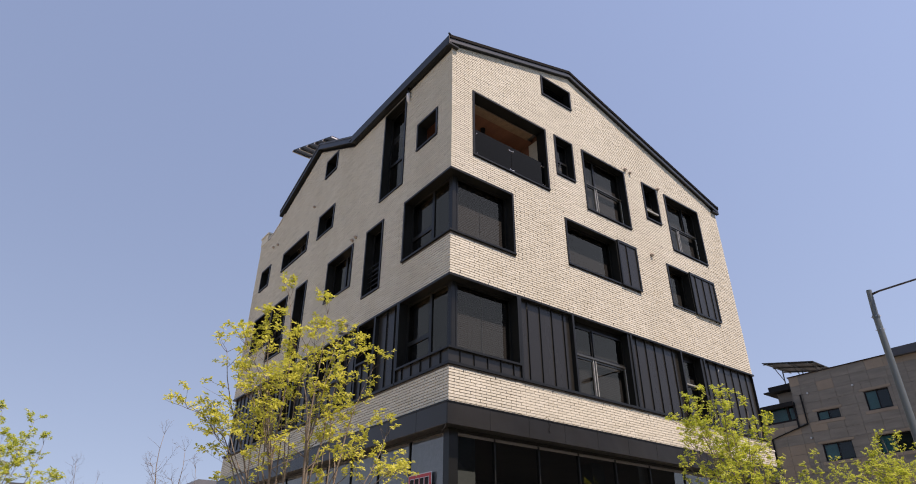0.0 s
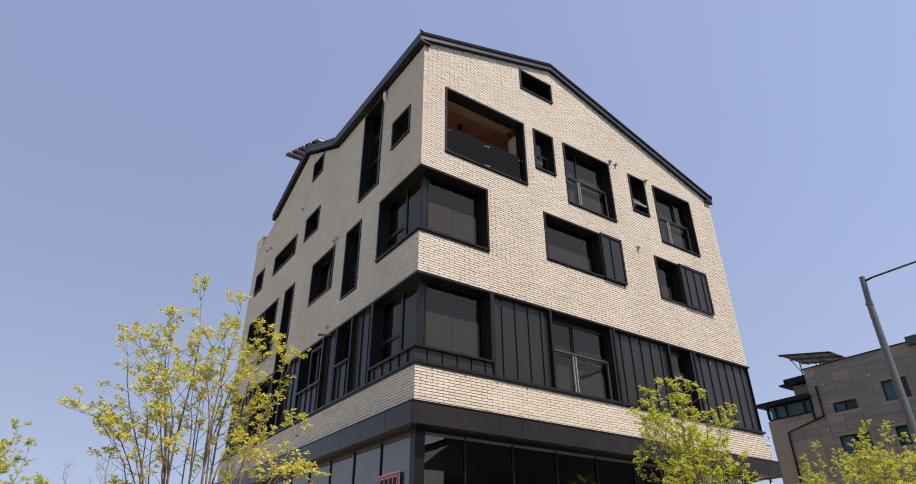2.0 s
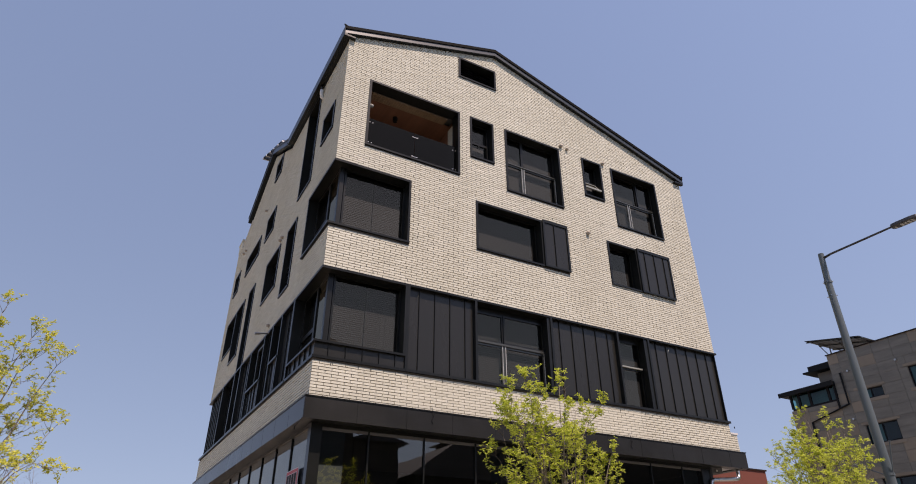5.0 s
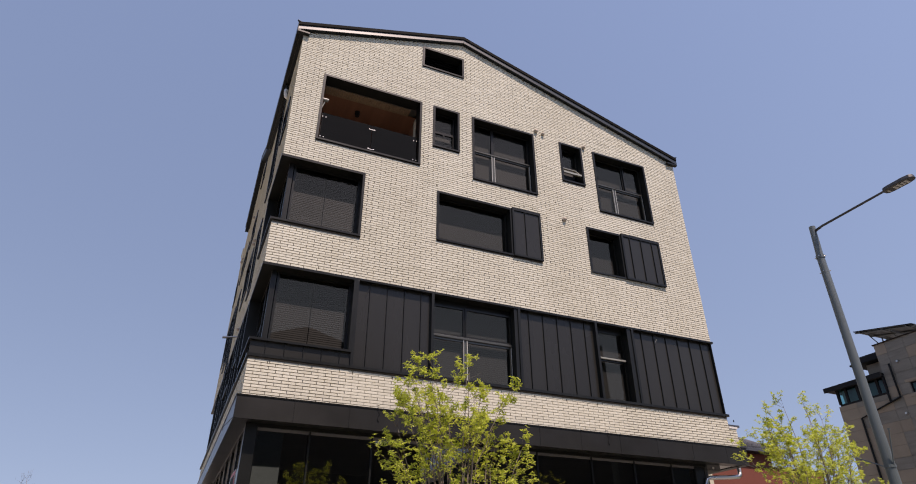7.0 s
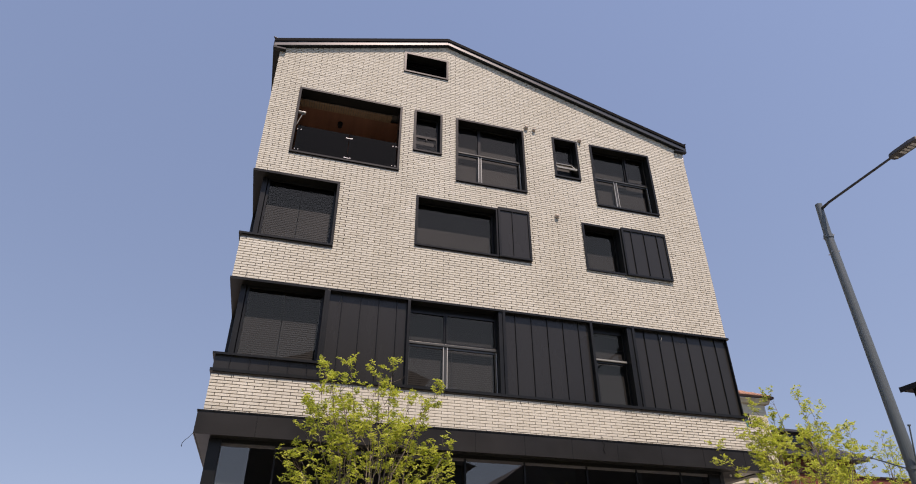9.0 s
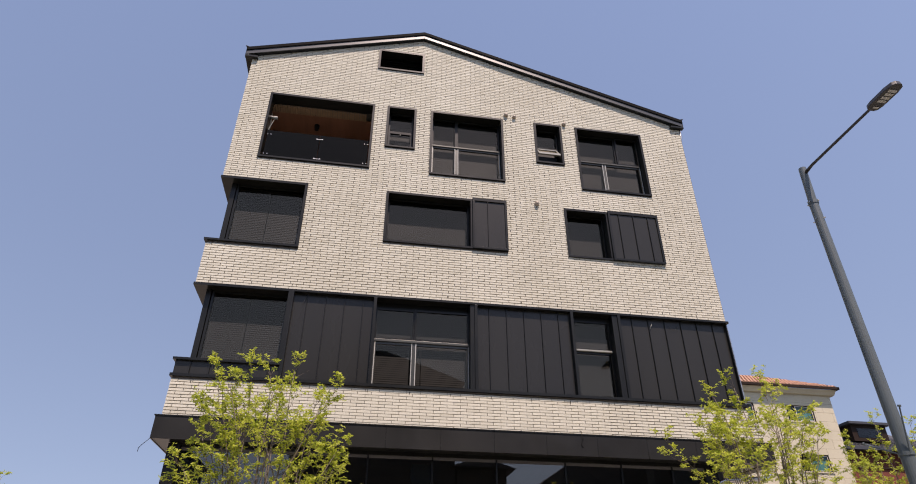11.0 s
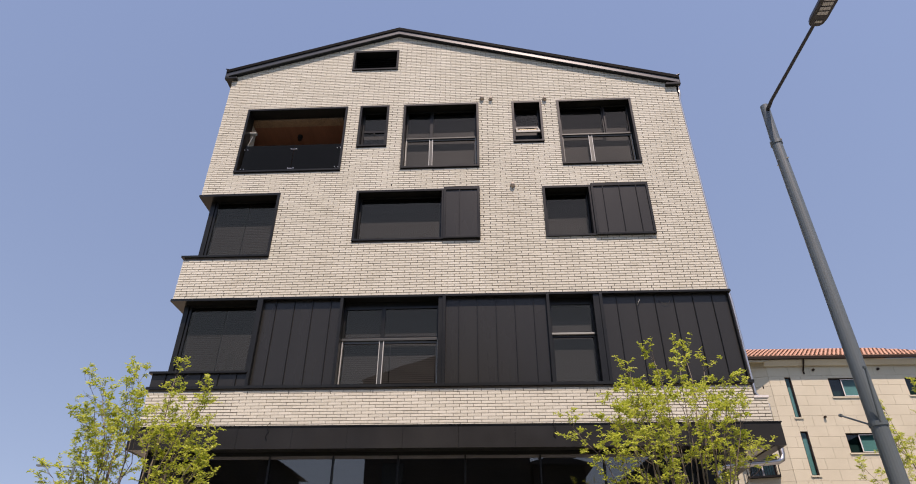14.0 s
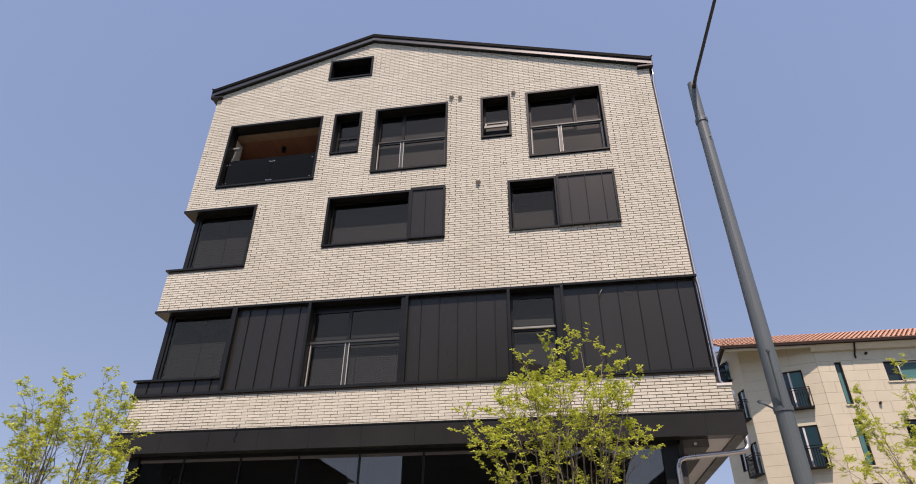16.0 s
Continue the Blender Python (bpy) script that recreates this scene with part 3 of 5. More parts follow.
# louvred attic vents
for face, h in ((FRONT, FRONT_HOLES[0]), (LEFT, LEFT_HOLES[2])):
    w = lining(face, h, 0.25)
    z = h[2] + 0.10
    while z < h[3] - 0.12:
        m = Mesh()
        a, b = h[0] + W, h[1] - W
        lo = [face.p(a, 0.20, z), face.p(b, 0.20, z), face.p(b, 0.30, z + 0.09), face.p(a, 0.30, z + 0.09)]
        hi = [face.p(a, 0.205, z + 0.012), face.p(b, 0.205, z + 0.012), face.p(b, 0.305, z + 0.10), face.p(a, 0.305, z + 0.10)]
        m.prism(lo, hi) if face.side == "front" else m.prism(lo[::-1], hi[::-1])
        part("louvre", m, BLACK, w)
        z += 0.095
    part("vent_back", face.boxed(h[0], h[1], 0.34, 0.36, h[2], h[3]), BLACK, w)


def seamed(face, parent, u0, u1, z0, z1, d, pitch=0.42, first=None):
    """Upright sheet strips with raised standing seams between them."""
    us, u = [u0], u0 + (first if first else pitch)
    while u < u1 - 0.08:
        us.append(u)
        u += pitch
    us.append(u1)
    for a, b in zip(us, us[1:]):
        part("panel", face.boxed(a, b, d, d + 0.03, z0, z1), PANEL, parent)
    for a in us[1:-1]:
        part("seam", face.boxed(a - 0.0065, a + 0.0065, d - 0.030, d + 0.001, z0, z1), METAL, parent)


# third-storey windows with proud sheet-metal boxes beside them
for h, cut, first in ((FRONT_HOLES[7], 14.22, 0.35), (FRONT_HOLES[8], 18.00, 0.24)):
    w = lining(FRONT, (h[0], cut, h[2], h[3]))
    sash(FRONT, w, h[0] + W, cut - W, h[2] + W * 0.8, h[3] - W, D, 0.04)
    pane_backing(FRONT, w, h[0] + W, cut - W, h[2] + W, h[3] - W, D + 0.14, DIMBLIND)
    m = Mesh()
    FRONT.box(m, cut, h[1], -0.075, 0.32, h[3] - 0.06, h[3] + 0.03)
    FRONT.box(m, cut, h[1], -0.075, 0.32, h[2] - 0.01, h[2] + 0.05)
    FRONT.box(m, cut, cut + 0.06, -0.075, 0.32, h[2] + 0.05, h[3] - 0.06)
    FRONT.box(m, h[1] - 0.06, h[1], -0.075, 0.32, h[2] + 0.05, h[3] - 0.06)
    box = part("sheet_box", m, METAL, building, "proud charcoal sheet-metal shutter box", bevel=0.004)
    seamed(FRONT, box, cut + 0.06, h[1] - 0.06, h[2] + 0.05, h[3] - 0.06, -0.045, 0.42, first)


def corner_window(z0, z1, uf, ul, name_label):
    """A window that wraps round the building's corner, set back from both faces."""
    m = Mesh()
    m.prism([(XL - 0.03, YF - 0.03, z1 - 0.06), (uf, YF - 0.03, z1 - 0.06), (uf, YF + 0.40, z1 - 0.06), (XL + 0.40, YF + 0.40, z1 - 0.06), (XL + 0.40, ul, z1 - 0.06), (XL - 0.03, ul, z1 - 0.06)],
            [(XL - 0.03, YF - 0.03, z1), (uf, YF - 0.03, z1), (uf, YF + 0.40, z1), (XL + 0.40, YF + 0.40, z1), (XL + 0.40, ul, z1), (XL - 0.03, ul, z1)])
    m.prism([(XL - 0.05, YF - 0.05, z0), (uf, YF - 0.05, z0), (uf, YF + 0.40, z0), (XL + 0.40, YF + 0.40, z0), (XL + 0.40, ul, z0), (XL - 0.05, ul, z0)],
            [(XL - 0.05, YF - 0.05, z0 + 0.05), (uf, YF - 0.05, z0 + 0.05), (uf, YF + 0.40, z0 + 0.07), (XL + 0.40, YF + 0.40, z0 + 0.07), (XL + 0.40, ul, z0 + 0.07), (XL - 0.05, ul, z0 + 0.05)])
    FRONT.box(m, uf - W, uf, -0.028, 0.40, z0 + 0.05, z1 - 0.06)
    LEFT.box(m, ul - W, ul, -0.028, 0.40, z0 + 0.05, z1 - 0.06)
    w = part("window", m, METAL, building, name_label)
    dg = 0.24
    part("corner_post", boxed(XL + dg - 0.02, XL + dg + 0.10, YF + dg - 0.02, YF + dg + 0.10, z0 + 0.05, z1 - 0.05), METAL, w, bevel=0.008)
    u0, u1 = XL + dg + 0.12, uf - W
    sash(FRONT, w, u0, u1, z0 + 0.06, z1 - 0.06, dg, 0.05)
    blind(FRONT, w, u0 + 0.05, u1 - 0.05, z0 + 0.1, z1 - 0.12, dg + 0.12)
    v0, v1 = YF + dg + 0.12, ul - W
    vm = v0 + (v1 - v0) * 0.42
    sash(LEFT, w, v0, vm, z0 + 0.06, z1 - 0.06, dg, 0.05)
    sash(LEFT, w, vm, v1, z0 + (z1 - z0) * 0.38, z1 - 0.06, dg, 0.05)
    sash(LEFT, w, vm, v1, z0 + 0.06, z0 + (z1 - z0) * 0.38, dg, 0.06)
    pane_backing(LEFT, w, v0, v1, z0 + 0.1, z1 - 0.1, dg + 0.2)
    return w


corner_window(9.27, 11.20, 9.90, 12.78, "charcoal metal corner window surround, blinds lowered")
corner_window(6.27, BAND1, 9.92, 12.78, "charcoal metal corner window surround, blinds lowered")

# ---- the dark band of the second storey ----
m = Mesh()
FRONT.box(m, 9.92, XR + 0.05, -0.03, 0.35, BAND1 - 0.05, BAND1 + 0.004)
FRONT.box(m, 9.92, XR + 0.05, -0.05, 0.35, BAND0 - 0.002, BAND0 + 0.06)
LEFT.box(m, 12.78, YB + 0.02, -0.03, 0.35, BAND1 - 0.05, BAND1 + 0.004)
LEFT.box(m, 12.78, YB + 0.02, -0.05, 0.35, BAND0 - 0.002, BAND0 + 0.06)
FRONT.box(m, XL - 0.04, 9.92, -0.04, 0.35, BAND0 - 0.002, BAND0 + 0.06)
LEFT.box(m, YF + 0.35, 12.78, -0.04, 0.35, BAND0 - 0.002, BAND0 + 0.06)
band = part("band_frame", m, METAL, building, "charcoal metal flashing above and below the window band")
POSTS = (9.95, 11.87, 14.28, 16.68, 17.90)
for u in POSTS:
    part("post", FRONT.boxed(u - 0.035, u + 0.035, -0.03, 0.32, BAND0 + 0.06, BAND1 - 0.05), METAL, band, bevel=0.004)
seamed(FRONT, band, XL, 9.915, BAND0 + 0.06, 6.27, 0.02, 0.40, 0.32)
seamed(LEFT, band, YF + 0.05, 12.78, BAND0 + 0.06, 6.27, 0.02, 0.40, 0.30)
for a, b, f in ((9.985, 11.835, 0.30), (14.315, 16.645, 0.30), (17.935, XR - 0.02, 0.34)):
    seamed(FRONT, band, a, b, BAND0 + 0.06, BAND1 - 0.05, 0.09, 0.435, f)
part("band_end", boxed(XR - 0.02, XR + 0.005, YF + 0.02, YF + 0.35, BAND0 + 0.06, BAND1 - 0.05), METAL, band)
part("band_back", boxed(XR - 0.3, XR - 0.02, YF + 0.13, YF + 0.35, BAND0, BAND1), METAL, band)
# wide window in the band
w = part("window", FRONT.boxed(11.905, 14.245, 0.25, 0.33, BAND1 - 0.20, BAND1 - 0.05), METAL, building, "charcoal window in the dark band, blind lowered")
u0, u1, z0, z1 = 11.905, 14.245 - 0.10, BAND0 + 0.06, BAND1 - 0.20
part("jamb", FRONT.boxed(u1, 14.245, 0.0, 0.33, z0, z1 + 0.15), METAL, w)
zm, um = 7.10, 12.84
sash(FRONT, w, u0, um, zm + 0.03, z1, D + 0.01)
sash(FRONT, w, um, u1, zm + 0.03, z1, D - 0.02)
sash(FRONT, w, u0, um, z0, zm - 0.03, D, 0.055, SASH)
sash(FRONT, w, um, u1, z0, zm - 0.03, D, 0.055, SASH)
part("transom", FRONT.boxed(u0, u1, D - 0.035, D + 0.06, zm - 0.03, zm + 0.03), SASH, w, bevel=0.005)
# bright strips in place of sunlight caught by the sash edges
for x, half in ((um - 0.05, 0.007), (um + 0.045, 0.009), (u0 + 0.03, 0.009), (u1 - 0.02, 0.006)):
    part("highlight_strip", FRONT.boxed(x - half, x + half, D - 0.02, D + 0.06, z0, zm - 0.03), LITEDGE, w, "thin bright strip painted as the sash's sunlit edge")
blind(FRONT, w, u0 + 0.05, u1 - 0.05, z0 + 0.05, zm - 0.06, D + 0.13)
pane_backing(FRONT, w, u0, u1, zm, z1, D + 0.16, DIMBLIND)
# narrow window in the band
w = part("window", FRONT.boxed(16.715, 17.865, 0.22, 0.33, BAND1 - 0.16, BAND1 - 0.05), METAL, building, "narrow charcoal window in the dark band")
u0, u1, z0, z1 = 16.715, 17.865 - 0.14, BAND0 + 0.06, BAND1 - 0.16
part("jamb", FRONT.boxed(u1, 17.865, 0.0, 0.33, z0, z1 + 0.11), METAL, w)
zm = 7.17
sash(FRONT, w, u0, u1, zm + 0.02, z1, D)
sash(FRONT, w, u0, u1, z0, zm - 0.02, D, 0.05)
part("transom", FRONT.boxed(u0 + 0.02, u1 - 0.02, D - 0.05, D + 0.05, zm - 0.02, zm + 0.025), PALESASH, w, "pale aluminium transom", bevel=0.004)
pane_backing(FRONT, w, u0, u1, zm + 0.05, zm + 0.36, D + 0.10)
pane_backing(FRONT, w, u0, u1, z0, zm + 0.04, D + 0.12, DIMBLIND)
pane_backing(FRONT, w, u0, u1, zm + 0.3, z1, D + 0.3, DIMBLIND)
# band along the side street
LPOSTS = (12.80, 13.95, 14.90, 15.85, 17.60, 19.10, 20.08, 22.05)
for u in LPOSTS:
    part("post", LEFT.boxed(u - 0.035, u + 0.035, -0.03, 0.32, BAND0 + 0.06, BAND1 - 0.05), METAL, band)
for a, b in ((12.835, 13.915), (14.935, 15.815), (17.635, 19.065), (22.085, YB)):
    seamed(LEFT, band, a, b, BAND0 + 0.06, BAND1 - 0.05, 0.09, 0.40, 0.25)
for a, b, zs in ((13.985, 14.865, 6.90), (15.885, 17.565, 6.75), (20.115, 22.015, BAND0 + 0.06)):
    if zs > 6:
        seamed(LEFT, band, a, b, BAND0 + 0.06, zs, 0.03, 0.40, 0.2)
        m = Mesh()
        LEFT.box(m, a, b, -0.05, 0.32, zs, zs + 0.06)
    else:
        m = LEFT.boxed(a, b, 0.2, 0.32, BAND1 - 0.15, BAND1 - 0.05)
    w = part("window", m, METAL, building, "charcoal side window in the dark band")
    mid = (a + b) / 2
    for c, e in ((a, mid), (mid, b)):
        sash(LEFT, w, c, e, zs + 0.06, BAND1 - 0.05, D, 0.05)
    if 6.7 < zs < 6.8:
        g = Mesh()
        for c, e, z0, z1 in ((a + 0.1, mid + 0.1, zs + 0.08, zs + 0.13), (a + 0.1, mid + 0.1, 7.9, 7.95), (a + 0.1, a + 0.15, zs + 0.13, 7.9), (mid + 0.05, mid + 0.1, zs + 0.13, 7.9)):
            LEFT.box(g, c, e, 0.02, 0.05, z0, z1)
        part("screen_frame", g, SASH, w)
    pane_backing(LEFT, w, a, b, zs + 0.1, BAND1 - 0.1, D + 0.3)
# stair slot that runs up through the band
w = lining(LEFT, (19.13, 20.05, BAND0 + 0.06, 11.18), 0.32)
sash(LEFT, w, 19.19, 19.99, BAND0 + 0.12, 8.4, D, 0.05)
sash(LEFT, w, 19.19, 19.99, 8.4, 11.1, D, 0.05)
pane_backing(LEFT, w, 19.19, 19.99, BAND0 + 0.1, 11.1, D + 0.3)

# ---- other windows on the side street ----
for i, two in ((1, False), (3, False), (4, True), (5, False), (6, True), (7, False), (10, False), (11, True)):
    h = LEFT_HOLES[i]
    w = lining(LEFT, h)
    u0, u1, z0, z1 = h[0] + W, h[1] - W, h[2] + W * 0.8, h[3] - W
    mid = u0 + (u1 - u0) * 0.45
    for a, b in (((u0, mid), (mid, u1)) if two else ((u0, u1),)):
        if z1 - z0 > 1.8:
            zm = z0 + (z1 - z0) * 0.4
            sash(LEFT, w, a, b, zm, z1, D)
            sash(LEFT, w, a, b, z0, zm, D)
        else:
            sash(LEFT, w, a, b, z0, z1, D)
    if i == 7:
        for k in range(6):
            part("guard_rail", LEFT.boxed(u0, u1, 0.12, 0.14, z0 + 0.12 + k * 0.16, z0 + 0.14 + k * 0.16), METAL, w)
    pane_backing(LEFT, w, u0, u1, z0, z1, D + 0.35)
lining(LEFT, LEFT_HOLES[0], 0.30, label="open charcoal metal surround of the roof terrace")

# ---- the terrace behind the large top opening ----
h = FRONT_HOLES[1]
w = lining(FRONT, h, 0.34, label="charcoal metal surround of an open terrace")
for i in range(22):
    y = YF + 0.64 + i * 0.0765
    part("ceiling_board", boxed(XL + 0.31, 11.46, y + 0.001, y + 0.0755, 14.13, 14.16), WOOD, w, "red-brown cedar board" if i == 0 else "")
for i in range(44):
    x = XL + 0.33 + i * 0.0705
    part("soffit_slat", boxed(x, x + 0.058, YF + 0.345, YF + 0.63, 14.115 - 0.003 * (i % 2), 14.16), PLANK, w)
for i in range(31):
    z = 12.02 + i * 0.067
    part("reveal_brick", boxed(11.43, 11.47, YF + 0.345, YF + 0.79, z, z + 0.056), BRICK, w)
    part("reveal_brick", boxed(8.44, 8.485, YF + 0.345, YF + 0.79, z, z + 0.056), BRICK, w)
part("terrace_wall", boxed(XL + 0.30, 11.62, YF + 2.3, YF + 2.42, 11.5, 14.3), WOOD, w, "orange-brown timber rear wall")
part("terrace_wall", boxed(11.46, 11.60, YF + 0.31, YF + 2.3, 11.5, 14.3), WOOD, w)
part("terrace_floor", boxed(XL + 0.30, 11.6, YF + 0.31, YF + 2.3, 11.52, 11.80), PAVING, w)
for a, b in ((8.60, 9.992), (10.004, 11.32)):
    ob = part("glass_panel", FRONT.boxed(a, b, 0.10, 0.112, 12.02, 12.95), BALGLASS, w, "smoked glass balustrade panel")
    ob.visible_shadow = False
    for z in (12.12, 12.80):
        for x in ((a + 0.10, a + 0.01) if a < 9 else (b - 0.10, b - 0.01)):
            stud = Mesh()
            stud.tube([FRONT.p(x, 0.075, z), FRONT.p(x, 0.15, z)], 0.013, 10)
            part("stud", stud, ALU, w, "steel fixing stud")
for z in (12.12, 12.80):
    clamp = Mesh()
    FRONT.box(clamp, 9.91, 10.09, 0.092, 0.10, z - 0.007, z + 0.007)
    for x in (9.925, 10.075):
        clamp.tube([FRONT.p(x, 0.078, z), FRONT.p(x, 0.14, z)], 0.015, 10)
    part("clamp", clamp, ALU, w, "steel glass clamp")
for x in (8.62, 11.30):
    part("baluster", FRONT.boxed(x - 0.02, x + 0.02, 0.15, 0.19, 12.0, 12.97), METAL, w)
s = Mesh()
s.tube([(9.74, YF + 1.05, 14.13), (9.74, YF + 1.05, 14.04)], 0.075, 12)
s.tube([(9.74, YF + 1.05, 14.04), (9.74, YF + 1.05, 13.97)], [0.05, 0.06], 12)
part("ceiling_spot", s, BLACK, w, "black ceiling spotlight")
s = Mesh()
s.tube([(8.48, YF + 0.30, 13.60), (8.66, YF + 0.30, 13.585)], 0.045, 12)
s.tube([(8.66, YF + 0.30, 13.585), (8.74, YF + 0.30, 13.58)], [0.055, 0.05], 12)
s.tube([(8.66, YF + 0.31, 13.56), (8.52, YF + 0.33, 13.05)], 0.014, 8)
part("folded_airer", s, PALESASH, w, "pale folded clothes airer")

# ---- fascia over the shop ----
FX0, FX1, FZ0, FZ1 = XL - 0.09, 21.17, 4.60, 5.05
fascia = part("shop_fascia", boxed(FX0 + 0.02, FX1 - 0.02, YF - 0.07, YF + 0.25, FZ0 + 0.01, FZ1 - 0.01), METAL, building, "charcoal sheet-metal fascia over the shop front")
x = FX0
while x < FX1 - 0.1:
    e = min(x + 1.16, FX1)
    part("fascia_sheet", boxed(x + 0.004, e - 0.004, YF - 0.09, YF - 0.07, FZ0, FZ1), SHEET, fascia)
    if e < FX1 - 0.1:
        part("seam", boxed(e - 0.0035, e + 0.0035, YF - 0.094, YF - 0.072, FZ0 + 0.03, FZ1 - 0.02), METAL, fascia)
    x = e
y = YF - 0.07
while y < YB:
    e = min(y + 1.15, YB)
    part("fascia_sheet", boxed(FX0, FX0 + 0.02, y + 0.006, e - 0.006, FZ0, FZ1), PANEL, fascia)
    y = e
part("fascia_side", boxed(FX0 + 0.02, XL + 0.25, YF + 0.25, YB, FZ0 + 0.01, FZ1 - 0.01), METAL, fascia)
part("fascia_side", boxed(FX1 - 0.22, FX1, YF - 0.07, YB, FZ0, FZ1), SHEET, fascia)
m = Mesh()
m.box(FX0 - 0.015, FX1 + 0.015, YF - 0.105, YF + 0.02, FZ1, FZ1 + 0.025)
m.box(FX0 - 0.015, XL + 0.02, YF + 0.02, YB, FZ1, FZ1 + 0.025)
m.box(LEDGE - 0.02, FX1 + 0.015, YF + 0.02, YB, FZ1, FZ1 + 0.025)
part("fascia_cap", m, METAL, fascia)
part("soffit", boxed(19.9, FX1 - 0.22, YF + 0.25, YB - 2, 4.63, 4.66), SOFFIT, building, "pale soffit boards")
part("soffit_joint", boxed(20.45, 20.46, YF + 0.25, YB - 2, 4.626, 4.63), JOINT, building)
m = Mesh()
m.box(XR - 0.02, LEDGE + 0.03, YF - 0.02, YB, 5.59, 5.64)
part("ledge_coping", m, WHITE, building, "pale ledge coping")

# ---- shop front ----
SG = 0.28
m = Mesh()
FRONT.box(m, XL + 0.22, 19.95, SG, SG + 0.14, 4.54, 4.62)
LEFT.box(m, YF + SG, YB, 0.22, 0.36, 4.54, 4.62)
FRONT.box(m, XL + 0.22, 19.95, SG, SG + 0.14, 0.0, 0.25)
LEFT.box(m, YF + SG, YB, 0.22, 0.36, 0.0, 0.25)
shop = part("shop_front", m, METAL, building, "charcoal shop-front framing")
part("post", boxed(XL + 0.2, XL + 0.44, YF + SG - 0.04, YF + SG + 0.16, 0.25, 4.6), METAL, shop)
us = [XL + 0.44, 9.28, 10.63, 11.98, 13.35, 14.75, 16.30, 17.60, 18.80, 19.6]
for i, (a, b) in enumerate(zip(us, us[1:])):
    part("post", FRONT.boxed(b - 0.018, b + (0.018 if i < 8 else 0.3), SG + 0.02, SG + 0.10, 0.25, 4.54), METAL, shop)
    g = Mesh()
    g.quad(*(FRONT.p(u, SG + 0.05, z) for u, z in ((a, 0.25), (b - 0.03, 0.25), (b - 0.03, 4.54), (a, 4.54))))
    part("pane", g, SHOPGLASS, shop).visible_shadow = False
v = YF + SG + 0.16
while v < YB - 0.5:
    e = min(v + 1.38, YB)
    part("post", LEFT.boxed(e - 0.018, e + 0.018, 0.24, 0.33, 0.25, 4.54), METAL, shop)
    g = Mesh()
    g.quad(*(LEFT.p(u, 0.27, z) for u, z in ((v, 4.54), (e - 0.03, 4.54), (e - 0.03, 0.25), (v, 0.25))))
    part("pane", g, SHOPGLASS, shop).visible_shadow = False
    # pale sheet puts the sky reflected in the side panes into colour
    part("pane_sheet", LEFT.boxed(v, e - 0.03, 0.285, 0.29, 0.25, 4.54), PALESHEET, shop, "pale sheet for the sky reflected in the side glass")
    v = e
part("pane_sheet", FRONT.boxed(XL + 0.46, 8.75, SG + 0.07, SG + 0.075, 0.25, 4.54), GREYFILM, shop, "grey-green window film")
# inside faces coloured dark for shade, as sun crosses the panes undimmed
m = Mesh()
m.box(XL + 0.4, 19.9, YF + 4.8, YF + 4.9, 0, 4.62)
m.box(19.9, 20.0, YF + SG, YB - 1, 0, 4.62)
part("shop_wall", m, DIMROOM, building)
part("shop_floor", boxed(XL + 0.4, 19.9, YF + 0.45, YF + 4.8, 0.135, 0.16), DIMROOM, building)
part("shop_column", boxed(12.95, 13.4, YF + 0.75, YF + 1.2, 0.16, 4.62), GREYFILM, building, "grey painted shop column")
part("pane_sheet", FRONT.boxed(18.86, 19.42, SG + 0.07, SG + 0.075, 0.25, 4.54), GREYFILM, shop, "grey-green window film")
# the shop's sign behind the side glass
sign = part("shop_sign", LEFT.boxed(11.42, 12.32, 0.205, 0.215, 2.95, 3.80), PALESHEET, building, "red window sign with pale-edged dark lettering bars")
part("sign_field", LEFT.boxed(11.44, 12.30, 0.199, 0.204, 2.97, 3.78), RED, sign, "dull red field")
for i in range(4):
    u = 11.52 + i * 0.19
    part("sign_edge", LEFT.boxed(u - 0.012, u + 0.152, 0.1945, 0.198, 3.285, 3.715), PALESHEET, sign)
    part("sign_bar", LEFT.boxed(u, u + 0.14, 0.190, 0.194, 3.3, 3.70), BLACK, sign)

# ---- pipes and small fittings ----
m = Mesh()
px, py = XR + 0.08, YF + 0.20
m.tube([(px + 0.02, py - 0.05, rz - 0.2), (px + 0.02, py - 0.05, rz - 0.45), (px, py, rz - 0.6), (px, py, 8.2), (px + 0.02, py, 7.9), (px + 0.02, py, 5.75), (LEDGE + 0.06, py, 5.5), (LEDGE + 0.06, py, 5.08)], 0.04, 10)
part("downpipe", m, ALU, building, "slim steel downpipe at the wall's edge", smooth=True)
m = Mesh()
m.tube([(21.23, YF + 0.36, 5.05), (21.23, YF + 0.36, 4.52), (21.20, YF + 0.34, 4.42), (21.10, YF + 0.31, 4.37), (20.8, YF + 0.27, 4.335), (20.0, YF + 0.25, 4.27), (19.88, YF + 0.25, 4.22), (19.84, YF + 0.25, 4.10), (19.84, YF + 0.25, 0.1)], 0.055, 12)
part("downpipe", m, ALU, building, "bright steel drainpipe under the soffit", smooth=True)
m = Mesh()
m.tube([(20.30, YF + 0.42, 4.63), (20.30, YF + 0.42, 4.58)], 0.03, 8)
